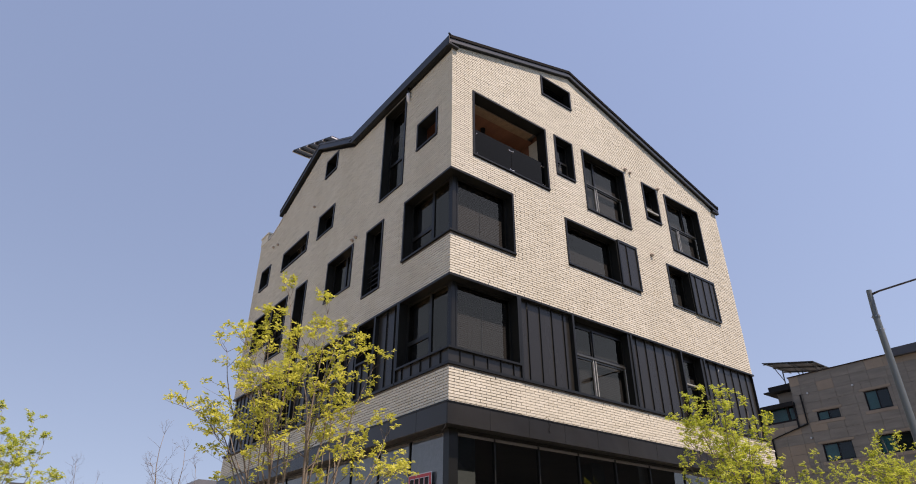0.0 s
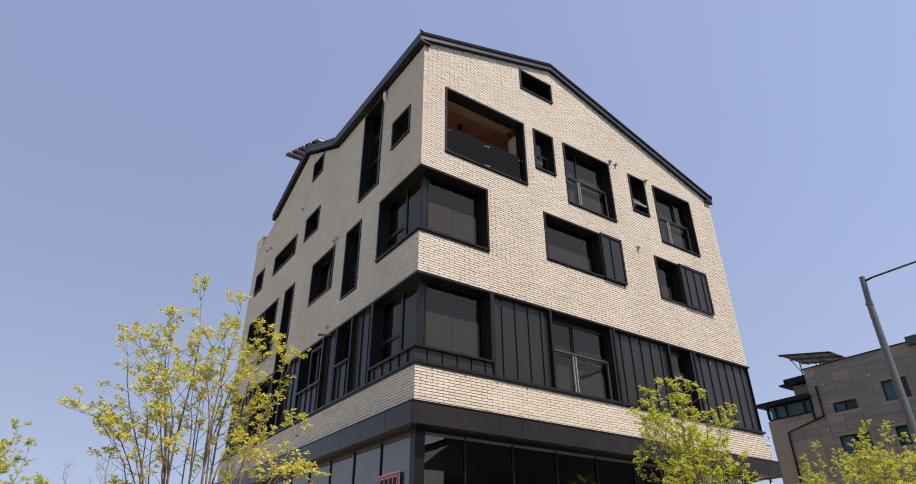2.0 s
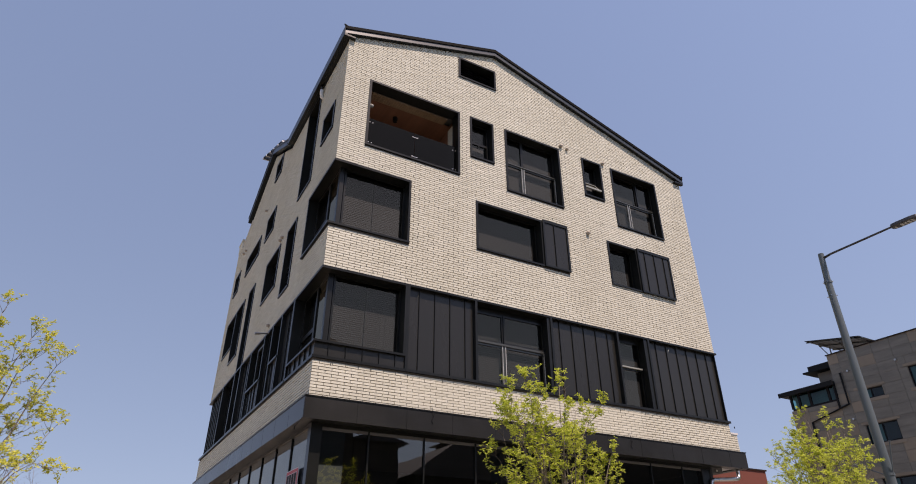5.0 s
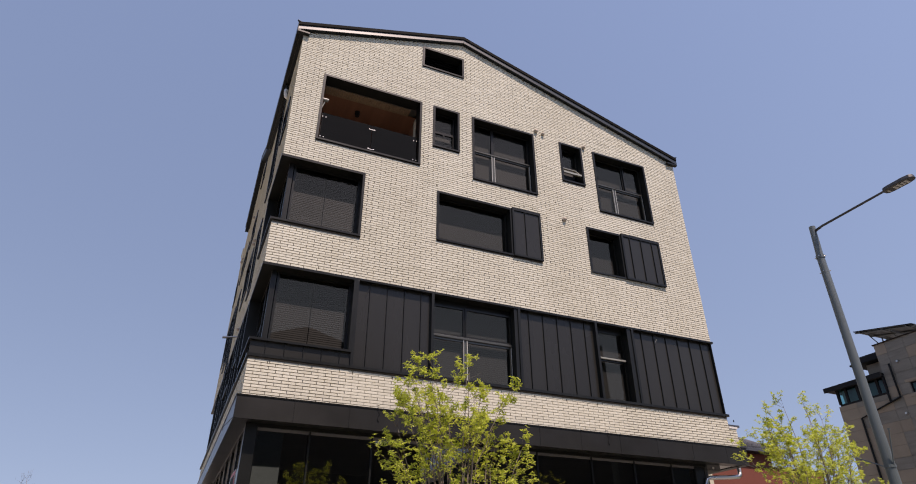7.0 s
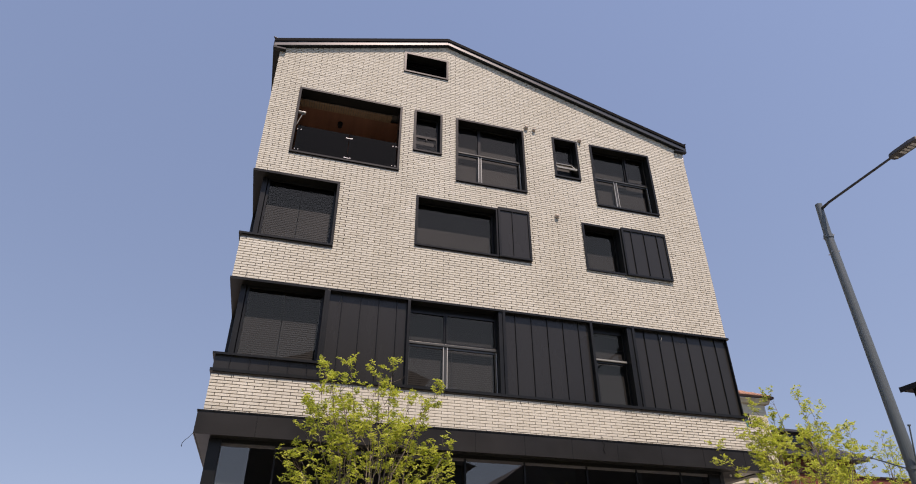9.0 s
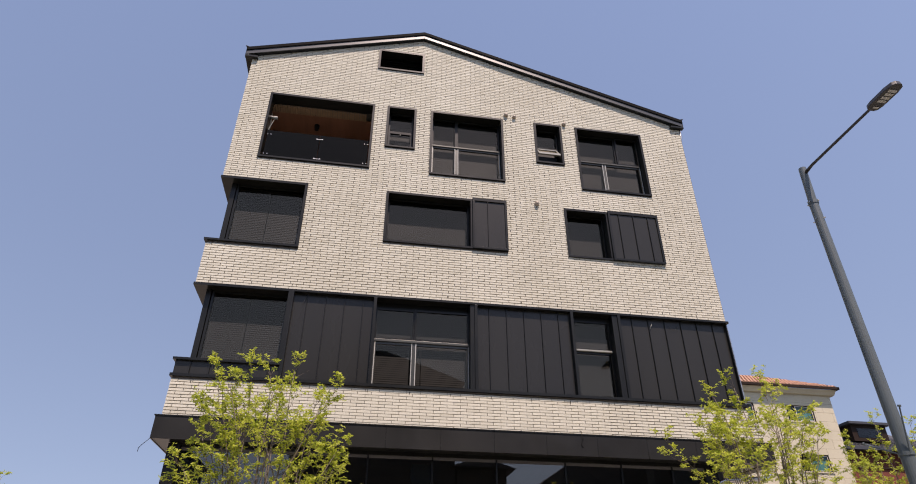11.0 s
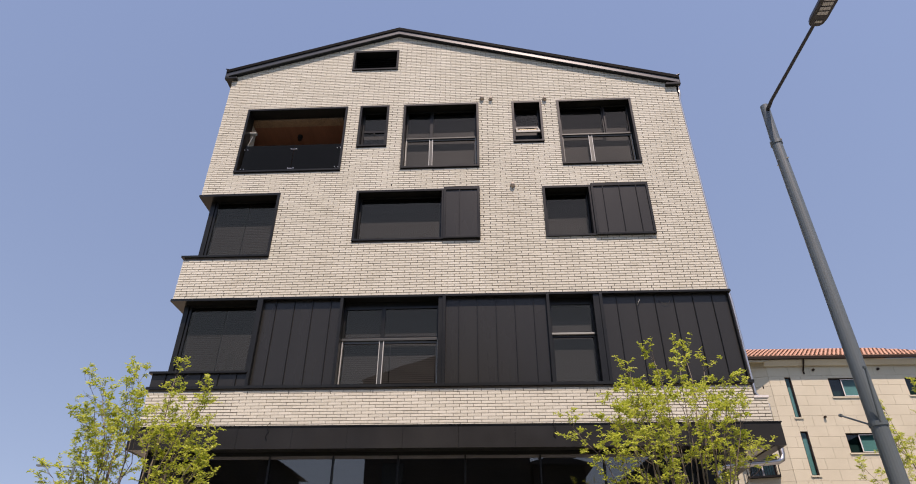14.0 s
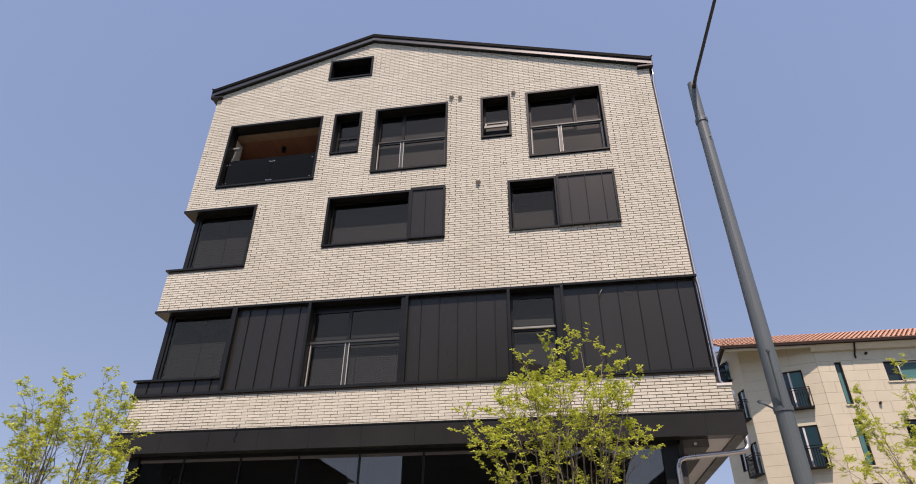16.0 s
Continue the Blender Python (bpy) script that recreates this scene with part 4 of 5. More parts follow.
m.tube([(20.30, YF + 0.46, 4.575), (20.24, YF + 0.30, 4.54)], [0.035, 0.03], 8)
part("security_camera", m, WHITE, building, "small white bullet camera under the soffit")


def vent_hood(face, u, z, r=0.055):
    m = Mesh()
    m.tube([face.p(u, 0.0, z), face.p(u, -0.05, z), face.p(u, -0.085, z - 0.012)], [r, r, r * 0.8], 12)
    m.tube([face.p(u, 0.0, z), face.p(u, -0.012, z)], r * 1.18, 12)
    part("vent_hood", m, TANVENT, building, "small tan wall vent", smooth=True)


for u, z, r in ((15.26, 14.40, 0.06), (15.51, 14.36, 0.05), (17.04, 14.30, 0.055), (16.01, 11.27, 0.06)):
    vent_hood(FRONT, u, z, r)
for u, z in ((19.35, 14.37), (23.28, 14.31), (22.77, 14.22), (15.84, 11.34), (15.61, 11.35), (15.66, 8.36)):
    vent_hood(LEFT, u, z, 0.05)
m = Mesh()
m.tube([(XL - 0.07, 12.8, 15.28), (XL - 0.075, 12.8, 15.14), (XL - 0.05, 12.82, 15.03), (XL + 0.03, 12.82, 14.97)], [0.06, 0.055, 0.055, 0.055], 12)
pipe = Mesh()
pipe.tube([(XL - 0.07, 12.8, 15.50), (XL - 0.07, 12.8, 15.26)], 0.042, 12)
part("downpipe", pipe, METAL, building, "short black pipe under the eaves gutter", smooth=True)
part("overflow_pipe", m, WHITE, building, "cream overflow elbow below the eaves", smooth=True)
m = Mesh()
m.tube([(XL - 0.05, 15.3, 8.0), (XL - 0.36, 15.3, 7.94)], 0.022, 8)
m.tube([(XL - 0.30, 15.3, 7.95), (XL - 0.44, 15.3, 7.93)], 0.04, 8)
part("wall_bracket", m, ALU, building, "short steel bracket on the side wall")
# solar panels on the rear roof
solar = thing("solar_array", "solar panels on a pale steel frame above the roof", "solar panel")
y0, y1, z0, z1 = 18.6, 22.9, 17.32, 19.25
for i in range(4):
    x = 7.75 + i * 1.05
    m = Mesh()
    m.prism([(x, y0, z0), (x + 1.02, y0, z0), (x + 1.02, y1, z1), (x, y1, z1)], [(x, y0, z0 + 0.04), (x + 1.02, y0, z0 + 0.04), (x + 1.02, y1, z1 + 0.04), (x, y1, z1 + 0.04)])
    part("panel", m, CELL, solar)
m = Mesh()
for i in range(6):
    s = i / 5
    y, z = y0 + (y1 - y0) * s, z0 + (z1 - z0) * s - 0.05
    m.box(7.72, 11.95, y - 0.03, y + 0.03, z - 0.03, z + 0.03)
for x in (8.6, 10.2, 11.9):
    m.tube([(x, y0, z0 - 0.06), (x, y1, z1 - 0.06)], 0.04, 4)
    m.tube([(x, 19.5, 17.0), (x, 19.5, z0 + 0.35)], 0.035, 6)
    m.tube([(x, 22.4, 15.6), (x, 22.4, z1 - 0.25)], 0.035, 6)
part("frame", m, ALU, solar, "pale galvanised frame")

# loose cable ends
for x in (10.63, 16.60):
    m = Mesh()
    m.tube([(x, YF + 0.01, 5.16), (x + 0.01, YF - 0.07, 5.14), (x - 0.02, YF - 0.12, 5.06), (x + 0.03, YF - 0.11, 4.97), (x - 0.01, YF - 0.10, 4.90), (x - 0.03, YF - 0.105, 4.84), (x + 0.01, YF - 0.10, 4.78)], 0.006, 6)
    part("cable", m, BLACK, building, "thin black cable end hanging over the fascia", smooth=True)
for pts in ([(19.24, YF + 0.08, 7.90), (19.30, YF + 0.055, 7.85), (19.38, YF + 0.05, 7.83), (19.46, YF + 0.055, 7.86), (19.50, YF + 0.08, 7.93)], [(10.26, YF + 0.085, 8.02), (10.25, YF + 0.05, 7.92), (10.21, YF + 0.04, 7.83), (10.17, YF + 0.05, 7.78)]):
    m = Mesh()
    m.tube(pts, 0.0035, 6)
    part("cable", m, SASH, building, "thin pale cable end on the dark panels", smooth=True)
m = Mesh()
m.tube([(7.70, YF - 0.02, 4.66), (7.60, YF - 0.10, 4.50), (7.56, YF - 0.10, 4.46), (7.52, YF - 0.10, 4.40), (7.52, YF - 0.10, 4.33)], 0.006, 6)
part("cable", m, BLACK, building, "thin black cable end hooked out from the fascia corner", smooth=True)
m = Mesh()
m.tube([(18.80, YF + 0.095, 7.97), (18.79, YF + 0.05, 7.93), (18.75, YF + 0.04, 7.86), (18.73, YF + 0.045, 7.80)], 0.008, 6)
part("cable", m, PALESASH, building, "short pale cable end on the dark panels", smooth=True)

# ---- ground ----
ground = Mesh()
ground.quad((-600, -600, 0), (600, -600, 0), (600, 600, 0), (-600, 600, 0))
tagged(part("ground", ground, ASPHALT), "pale asphalt ground", kind="structure")
# added patch, never in view, that bounces warm light onto the left wall
bounce_patch = Mesh()
bounce_patch.box(-90, 1.2, 9.4, 90, 0.0, 0.05)
tagged(part("bounce_ground", bounce_patch, WARMGROUND), "pale warm ground, added unseen to bounce light onto the side wall", kind="structure")
m = Mesh()
m.box(3.2, 60, 4.6, 10.8, 0.0, 0.13)
m.box(3.2, 7.9, 10.8, 40, 0.0, 0.13)
m.box(-3, 3.2, 4.6, 8.6, 0.0, 0.13)
tagged(part("pavement", m, PAVING, bevel=0.02), "grey paved footway with a raised kerb", kind="structure")

# ---- street lamp ----
lamp = thing("street_lamp", "tall grey tapered street lamp with one arm", "street lamp", (20.60, 6.33, 0.13))
lamp.rotation_euler = (radians(0.73), radians(-1.08), 0)
m = Mesh()
m.tube([(0, 0, 0), (0, 0, 0.03)], 0.22, 16)
m.tube([(0, 0, 0.03), (0, 0, 4.6), (0, 0, 8.62)], [0.125, 0.105, 0.088], 20)
m.tube([(0, 0, 8.62), (0, 0, 8.70)], [0.10, 0.10], 20)
m.tube([(0, 0, 8.70), (0, -0.02, 9.10), (0, -0.04, 9.50)], [0.082, 0.078, 0.074], 20)
part("pole", m, POLE, lamp, smooth=False)
m = Mesh()
m.tube([(0, -0.05, 9.35), (0, -0.30, 9.39), (0.06, -1.75, 9.45), (0.07, -2.0, 9.46)], [0.038, 0.029, 0.026, 0.026], 10)
part("arm", m, LAMPGREY, lamp, "dark slender arm", smooth=True)
m = Mesh()
outline = [(-0.06, 0.0), (-0.11, -0.04), (-0.135, -0.14), (-0.14, -0.50), (-0.11, -0.64), (-0.05, -0.69), (0.05, -0.69), (0.11, -0.64), (0.14, -0.50), (0.135, -0.14), (0.11, -0.04), (0.06, 0.0)]
m.prism([(0.07 + x, -1.90 + y, 9.41) for x, y in outline], [(0.07 + x * 0.85, -1.90 + y * 0.98, 9.50) for x, y in outline])
head = part("lamp_head", m, LAMPGREY, lamp, "flat dark grey lamp head", bevel=0.012)
for j in range(4):
    for i in range(3):
        part("lens", boxed(0.07 - 0.078 + i * 0.053, 0.07 - 0.030 + i * 0.053, -2.45 + j * 0.085, -2.39 + j * 0.085, 9.396, 9.411), LENS, head, "pale lamp lens" if i + j == 0 else "")
part("type_plate", boxed(0.03, 0.13, -2.02, -1.98, 9.400, 9.411), LENS, head, "pale plate")
for z in (8.25, 8.66):
    for k in range(4):
        w = k * math.pi / 2 + 0.4
        m = Mesh()
        m.tube([(0.09 * math.cos(w), 0.09 * math.sin(w), z), (0.125 * math.cos(w), 0.125 * math.sin(w), z)], 0.012, 6)
        part("bolt", m, ALU, lamp)
# banner brackets on the pole
br = Mesh()
br.tube([(0, 0, 3.70), (0, 0, 3.76)], 0.122, 16)
br.tube([(-0.02, 0.10, 3.74), (-0.04, 0.74, 4.05)], 0.013, 6)
br.tube([(-0.04, 0.74, 4.05), (-0.04, 0.77, 4.065)], 0.026, 8)
br.tube([(-0.03, -0.11, 3.74), (-0.08, -0.28, 4.42)], 0.013, 6)
br.tube([(-0.08, -0.28, 4.42), (-0.08, -0.285, 4.45)], 0.028, 8)
part("banner_bracket", br, POLE, lamp, "clamped banner bracket with two rods")
far_lamp = thing("street_lamp", "distant grey street lamp with one arm", "street lamp", (-11.3, 37.7, 0))
m = Mesh()
m.tube([(0, 0, 0), (0, 0, 10.1)], [0.12, 0.08], 8)
m.tube([(0, 0, 10.05), (-1.9, 0, 10.2)], 0.04, 6)
part("pole", m, POLE, far_lamp)
part("lamp_head", boxed(-2.5, -1.8, -0.12, 0.12, 10.14, 10.24), POLE, far_lamp)


# ---- trees ----
def tree(name_label, at, stems, seed, leaf, low=1.6, size=0.045, full=1.0, forks=1, bare=False, group="street trees"):
    """A many-stemmed young street tree. Each stem is given by where its tip stands over the base: it carries
    rising side branches, these carry short level twigs, and the twigs small rosettes of leaves."""
    rng = random.Random(seed)
    t = thing("tree", name_label, "tree", at, group)
    wood, twigs, crown = Mesh(), Mesh(), Mesh()

    def limb(mesh, p, d, length, r, n, bend, lift, sides):
        """One wandering limb; returns its points and radii."""
        pts, rad = [p.copy()], [r]
        for i in range(n):
            d = (d + Vector((rng.gauss(0, bend), rng.gauss(0, bend), rng.gauss(lift, bend * 0.7)))).normalized()
            p = p + d * (length / n)
            pts.append(p.copy())
            rad.append(max(r * (1 - 0.8 * (i + 1) / n), 0.0012))
        mesh.tube(pts, rad, sides)
        return pts, rad

    def along(pts, s):
        k = min(int(s * (len(pts) - 1)), len(pts) - 2)
        return pts[k].lerp(pts[k + 1], s * (len(pts) - 1) - k), (pts[k + 1] - pts[k]).normalized()

    def rosette(p):
        if bare or p.z < low:
            return
        axis = Vector((rng.gauss(0, 0.35), rng.gauss(0, 0.35), 1)).normalized()
        e = axis.orthogonal().normalized()
        f = axis.cross(e)
        turn, k = rng.uniform(0, 6.28), rng.randint(4, 7)
        for j in range(k):
            w = turn + 6.283 * j / k + rng.gauss(0, 0.3)
            d = (e * math.cos(w) + f * math.sin(w) + axis * rng.uniform(-0.3, 0.75)).normalized()
            side = axis.cross(d).normalized()
            s = size * rng.uniform(0.6, 1.3)
            dip = axis * s * rng.uniform(0.05, 0.22)
            crown.quad(p, p + d * s * 0.58 - side * s * 0.23 + dip, p + d * s - dip * 0.6, p + d * s * 0.58 + side * s * 0.23 + dip)

    def twig(p, d, length, r):
        pts, _ = limb(twigs, p, d, length, r, 3, 0.22, 0.05, 3)
        k = max(2, round(length / 0.06 * full))
        for i in range(k):
            q, _ = along(pts, 0.25 + 0.75 * (i + rng.random() * 0.6) / k)
            rosette(q + Vector((rng.gauss(0, 0.012), rng.gauss(0, 0.012), rng.gauss(0, 0.008))))
        rosette(pts[-1])

    def branch(p, d, length, r, life):
        pts, rad = limb(twigs, p, d, length, r, 6, 0.15, 0.06, 4)
        if life < 0.14:
            return
        k = max(2, round(length / 0.075 * full))
        for i in range(k):
            s = 0.30 + 0.70 * (i + rng.random()) / k
            q, way = along(pts, min(s, 0.999))
            w = rng.uniform(0, 6.28)
            out = (way * 0.7 + Vector((math.cos(w), math.sin(w), rng.uniform(-0.1, 0.45))) * 0.8).normalized()
            twig(q, out, rng.uniform(0.07, 0.20) * min(1.0, 0.6 + length), 0.0018)
        rosette(pts[-1])

    def dress(pts, rad, first, dx, dy):
        """Side branches up a stem, turning round it, longest halfway up."""
        length = sum((q - p).length for p, q in zip(pts, pts[1:]))
        s, a = first, rng.uniform(0, 6.28)
        lean = Vector((dx, dy, 0)) / max(math.hypot(dx, dy), 0.1)
        while s < 0.985:
            p, way = along(pts, s)
            a += 2.4 + rng.gauss(0, 0.5)
            flat = (Vector((math.cos(a), math.sin(a), 0)) + lean * 0.5).normalized()
            d = (way * rng.uniform(0.25, 0.75) + flat * 0.85).normalized()
            ln = (0.20 + 0.28 * math.sin(math.pi * min(1.0, 0.15 + s * 0.85))) * rng.uniform(0.45, 1.3)
            branch(p, d, ln, max(rad[min(int(s * len(rad)), len(rad) - 1)] * 0.45, 0.0026), rng.random())
            s += rng.uniform(0.10, 0.26) / length
        for _ in range(3):
            branch(pts[-1], ((pts[-1] - pts[-2]).normalized() + Vector((rng.gauss(0, 0.6), rng.gauss(0, 0.6), 0))).normalized(), 0.24, 0.003, 1.0)

    for k, (dx, dy, tip) in enumerate(stems):
        w = math.atan2(dy, dx)
        foot = Vector((0.10 * math.cos(w) + rng.gauss(0, 0.03), 0.10 * math.sin(w) + rng.gauss(0, 0.03), 0))
        n = 14
        sway = [rng.uniform(0.03, 0.07) * rng.choice((-1, 1)) for _ in range(4)]
        curve = rng.uniform(1.15, 1.6)
        top = tip - 0.22
        pts = []
        for i in range(n + 1):
            s = i / n
            o = s ** curve
            pts.append(Vector((foot.x + (dx - foot.x) * o + sway[0] * math.sin(5 * s + k) * s + sway[1] * math.sin(13 * s + 2 * k) * s,
                               foot.y + (dy - foot.y) * o + sway[2] * math.sin(6 * s + k) * s + sway[3] * math.sin(11 * s + 3 * k) * s, top * s)))
        thick = 0.013 + 0.003 * tip * rng.uniform(0.6, 1.1)
        rad = [max(thick * (1 - 0.86 * i / n), 0.003) for i in range(n + 1)]
        wood.tube(pts, rad, 8)
        dress(pts, rad, rng.uniform(0.58, 0.68), dx, dy)
        # the stem forks once or twice into lesser leaders that spread the crown
        for j in range(forks):
            s = rng.uniform(0.42, 0.72)
            p, way = along(pts, s)
            aim = Vector((dx, dy, 0)) * 1.05 + Vector((rng.gauss(0, 0.28), rng.gauss(0, 0.28), top * rng.uniform(0.80, 0.98)))
            side = [p]
            for i in range(1, 8):
                o = i / 7
                side.append(p.lerp(aim, o) + way * 0.25 * math.sin(math.pi * o) + Vector((rng.gauss(0, 0.02), rng.gauss(0, 0.02), 0)))
            r2 = [max(rad[int(s * n)] * 0.75 * (1 - 0.8 * i / 7), 0.0028) for i in range(8)]
            wood.tube(side, r2, 6)
            dress(side, r2, 0.38, aim.x, aim.y)
    part("trunk", wood, BARK, t, "slender grey-brown stems", smooth=True)
    part("branch_mass", twigs, TWIG, t, smooth=True, kind="stuff")
    if not bare:
        part("crown", crown, leaf, t, "sparse tufts of fresh yellow-green leaves")
    return t


tree("many-stemmed young tree with sparse yellow-green spring leaves", (2.68, 6.35, 0.13), [(-0.27, 0.07, 4.63), (0.15, -0.15, 4.48), (0.41, 0.22, 4.33), (0.80, 0.00, 3.97), (0.96, -0.26, 3.19), (-0.50, -0.15, 4.12), (-0.78, 0.15, 3.86), (-0.66, -0.22, 3.30), (0.07, 0.55, 3.91), (0.55, 0.37, 3.50)], 4, LEAF, size=0.046, full=0.62, forks=2)
tree("many-stemmed young tree with fresh green spring leaves", (10.45, 5.95, 0.13), [(-0.22, 0.00, 4.66), (0.31, 0.08, 4.66), (-0.50, 0.23, 4.50), (0.66, -0.08, 4.09), (0.92, 0.15, 3.52), (-0.77, 0.15, 3.73), (0.08, -0.38, 4.40), (0.15, 0.45, 4.45), (-0.40, -0.34, 4.24), (-0.81, -0.23, 3.21), (0.52, 0.38, 4.24), (1.00, -0.28, 3.52)], 11, LEAFM, size=0.049, full=0.66, forks=2)
tree("many-stemmed young tree with fresh green spring leaves", (17.75, 5.95, 0.13), [(-0.15, 0.08, 4.83), (0.22, -0.08, 4.83), (0.55, 0.08, 4.67), (-0.52, 0.15, 4.62), (-0.81, 0.00, 4.25), (-0.85, -0.15, 3.52), (0.89, 0.15, 4.25), (0.66, -0.30, 3.89), (0.08, 0.53, 4.51), (0.00, -0.45, 4.46), (-0.37, 0.42, 4.41)], 7, LEAFM, size=0.049, full=0.66, forks=2)
tree("young tree with light green leaves beside the corner", (24.45, 10.6, 0.13), [(-0.18, 0.18, 5.90), (0.45, -0.27, 5.70), (-0.90, 0.27, 5.40), (-1.30, -0.36, 4.60), (1.17, 0.18, 5.30), (0.27, 0.99, 5.20), (1.53, -0.45, 4.30), (-0.45, -0.99, 4.90)], 23, LEAFM, 2.3, size=0.054, full=0.72, forks=2)
tree("young tree with light green leaves along the side street", (0.6, 19.4, 0), [(-0.27, 0.18, 5.70), (0.45, -0.27, 5.50), (-0.99, 0.27, 5.30), (0.90, -0.18, 5.00), (0.18, 1.08, 5.10), (-1.44, -0.45, 4.50), (1.30, 0.36, 4.20), (0.27, -0.99, 4.80)], 31, LEAFM, 2.0, size=0.066, full=0.8)
tree("bare young tree along the side street", (2.75, 11.2, 0.13), [(-0.27, 0.00, 3.90), (0.09, 0.18, 3.70), (0.38, -0.09, 3.40)], 41, LEAF, forks=1, bare=True)
tree("bare young tree along the side street", (2.9, 22.0, 0.13), [(-0.27, 0.00, 4.90), (0.45, 0.18, 4.50)], 43, LEAF, forks=1, bare=True)


# ---- neighbouring houses ----
def plain_window(parent, face, u0, u1, z0, z1, frame_mat, label="", split=0.5, d=0.10, sill=None, glass=None, surround=None, leaf_mat=None):
    m = Mesh()
    t = 0.06
    face.box(m, u0, u1, d - 0.02, d + 0.06, z1 - t, z1)
    face.box(m, u0, u1, d - 0.02, d + 0.06, z0, z0 + t)
    face.box(m, u0, u0 + t, d - 0.02, d + 0.06, z0 + t, z1 - t)
    face.box(m, u1 - t, u1, d - 0.02, d + 0.06, z0 + t, z1 - t)
    if split:
        um = u0 + (u1 - u0) * split
        face.box(m, um - t / 2, um + t / 2, d - 0.015, d + 0.055, z0 + t, z1 - t)
    w = part("window", m, frame_mat, parent, label)
    g = Mesh()
    q = [face.p(u, d + 0.02, z) for u, z in ((u0 + t, z0 + t), (u1 - t, z0 + t), (u1 - t, z1 - t), (u0 + t, z1 - t))]
    g.quad(*(q if face.side == "front" else q[::-1]))
    part("pane", g, glass or TEALGLASS, w).visible_shadow = False
    # pale sheet added behind the glass so that its teal shows brighter
    part("pane_backing", face.boxed(um + t / 2 if split else u0, u1, d + 0.10, d + 0.12, z0, z1), PALESHEET, w, "pale sheet added to brighten the teal pane")
    # near-black sheet whose colour stands for the unlit room
    part("room", face.boxed(u0, u1, d + 0.22, d + 0.24, z0, z1), DIMROOM, w)
    if leaf_mat:
        leaf = Mesh()
        for a, b, c, e in ((um - t / 2, um + t / 2, z0 + t, z1 - t), (u1 - t * 1.6, u1 - t, z0 + t, z1 - t), (um, u1 - t, z0 + t, z0 + t * 1.6), (um, u1 - t, z1 - t * 1.6, z1 - t)):
            face.box(leaf, a, b, d - 0.03, d - 0.018, c, e)
        part("sash", leaf, leaf_mat, w, "white sliding sash")
    if sill:
        part("sill", face.boxed(u0 - 0.08, u1 + 0.08, -0.06, d, z0 - 0.08, z0), sill, w)
    if surround:
        part("lintel", face.boxed(u0 - 0.2, u1 + 0.2, -0.025, 0.02, z1 + 0.03, z1 + 0.17), surround, w, "tan stone lintel")
        part("sill", face.boxed(u0 - 0.2, u1 + 0.2, -0.025, 0.02, z0 - 0.2, z0 - 0.03), surround, w, "tan stone sill")
    return w


def stone_slabs(face, u0, u1, z0, z1, top, holes, cw, ch, material, parent, seed, gap=0.008, stagger=0.0, odd=None):
    """Stone cladding: one sheet of slabs with open joints; some slabs of another stone."""
    rng = random.Random(seed)
    meshes = {False: Mesh(), True: Mesh()}
    r, z = 0, z0
    while z < z1 - 0.05:
        zt = min(z + ch, z1)
        u = u0 - (stagger * cw if r % 2 else 0)
        while u < u1 - 0.02:
            a, b = max(u, u0), min(u + cw, u1)
            u += cw
            if b - a < 0.03:
                continue
            cells = [(a, b, z, zt)]
            for h in holes:
                out = []
                for c in cells:
                    if h[0] >= c[1] or h[1] <= c[0] or h[2] >= c[3] or h[3] <= c[2]:
                        out.append(c)
                        continue
                    if c[0] < h[0]: out.append((c[0], h[0], c[2], c[3]))
                    if c[1] > h[1]: out.append((h[1], c[1], c[2], c[3]))
                    lo, hi = max(c[0], h[0]), min(c[1], h[1])
                    if c[2] < h[2]: out.append((lo, hi, c[2], h[2]))
                    if c[3] > h[3]: out.append((lo, hi, h[3], c[3]))
                cells = out
            use = bool(odd) and rng.random() < 0.16
            for c in cells:
                ta = min(c[3], top((c[0] + c[1]) / 2))
                if ta - c[2] > 0.04 and c[1] - c[0] > 0.03:
                    d = rng.uniform(-0.002, 0.002)
                    face.box(meshes[use], c[0] + gap / 2, c[1] - gap / 2, d, 0.05, c[2] + gap / 2, ta - gap / 2)
        z += ch
        r += 1
    part("stone_cladding", meshes[False], material, parent, kind="stuff")
    if odd:
        part("stone_cladding", meshes[True], odd, parent, kind="stuff")


# grey stone house
GX = 43.0
grey = thing("stone_house", "dark grey stone-clad house with teal windows", "house")
GF = Face("left", GX)
g_holes = [(16.80, 18.22, 11.18, 11.75), (13.77, 15.16, 11.23, 12.40), (16.62, 18.40, 8.68, 9.74), (13.3, 15.2, 8.68, 9.74), (16.6, 18.4, 5.7, 6.8), (13.3, 15.2, 5.7, 6.8)]
m = wall_core(GF, 2.0, 19.45, 0, lambda u: 14.25, g_holes, (), 0.03, 0.35)
part("wall", m, JOINT, grey)
stone_slabs(GF, 2.0, 19.45, 0, 14.28, lambda u: 14.28, g_holes, 1.05, 0.62, GRANITE, grey, 5, 0.012, 0.0, GRANITEB)
part("house_body", boxed(GX + 0.35, GX + 11, 2.0, 19.4, 0, 14.2), GRANITE, grey)
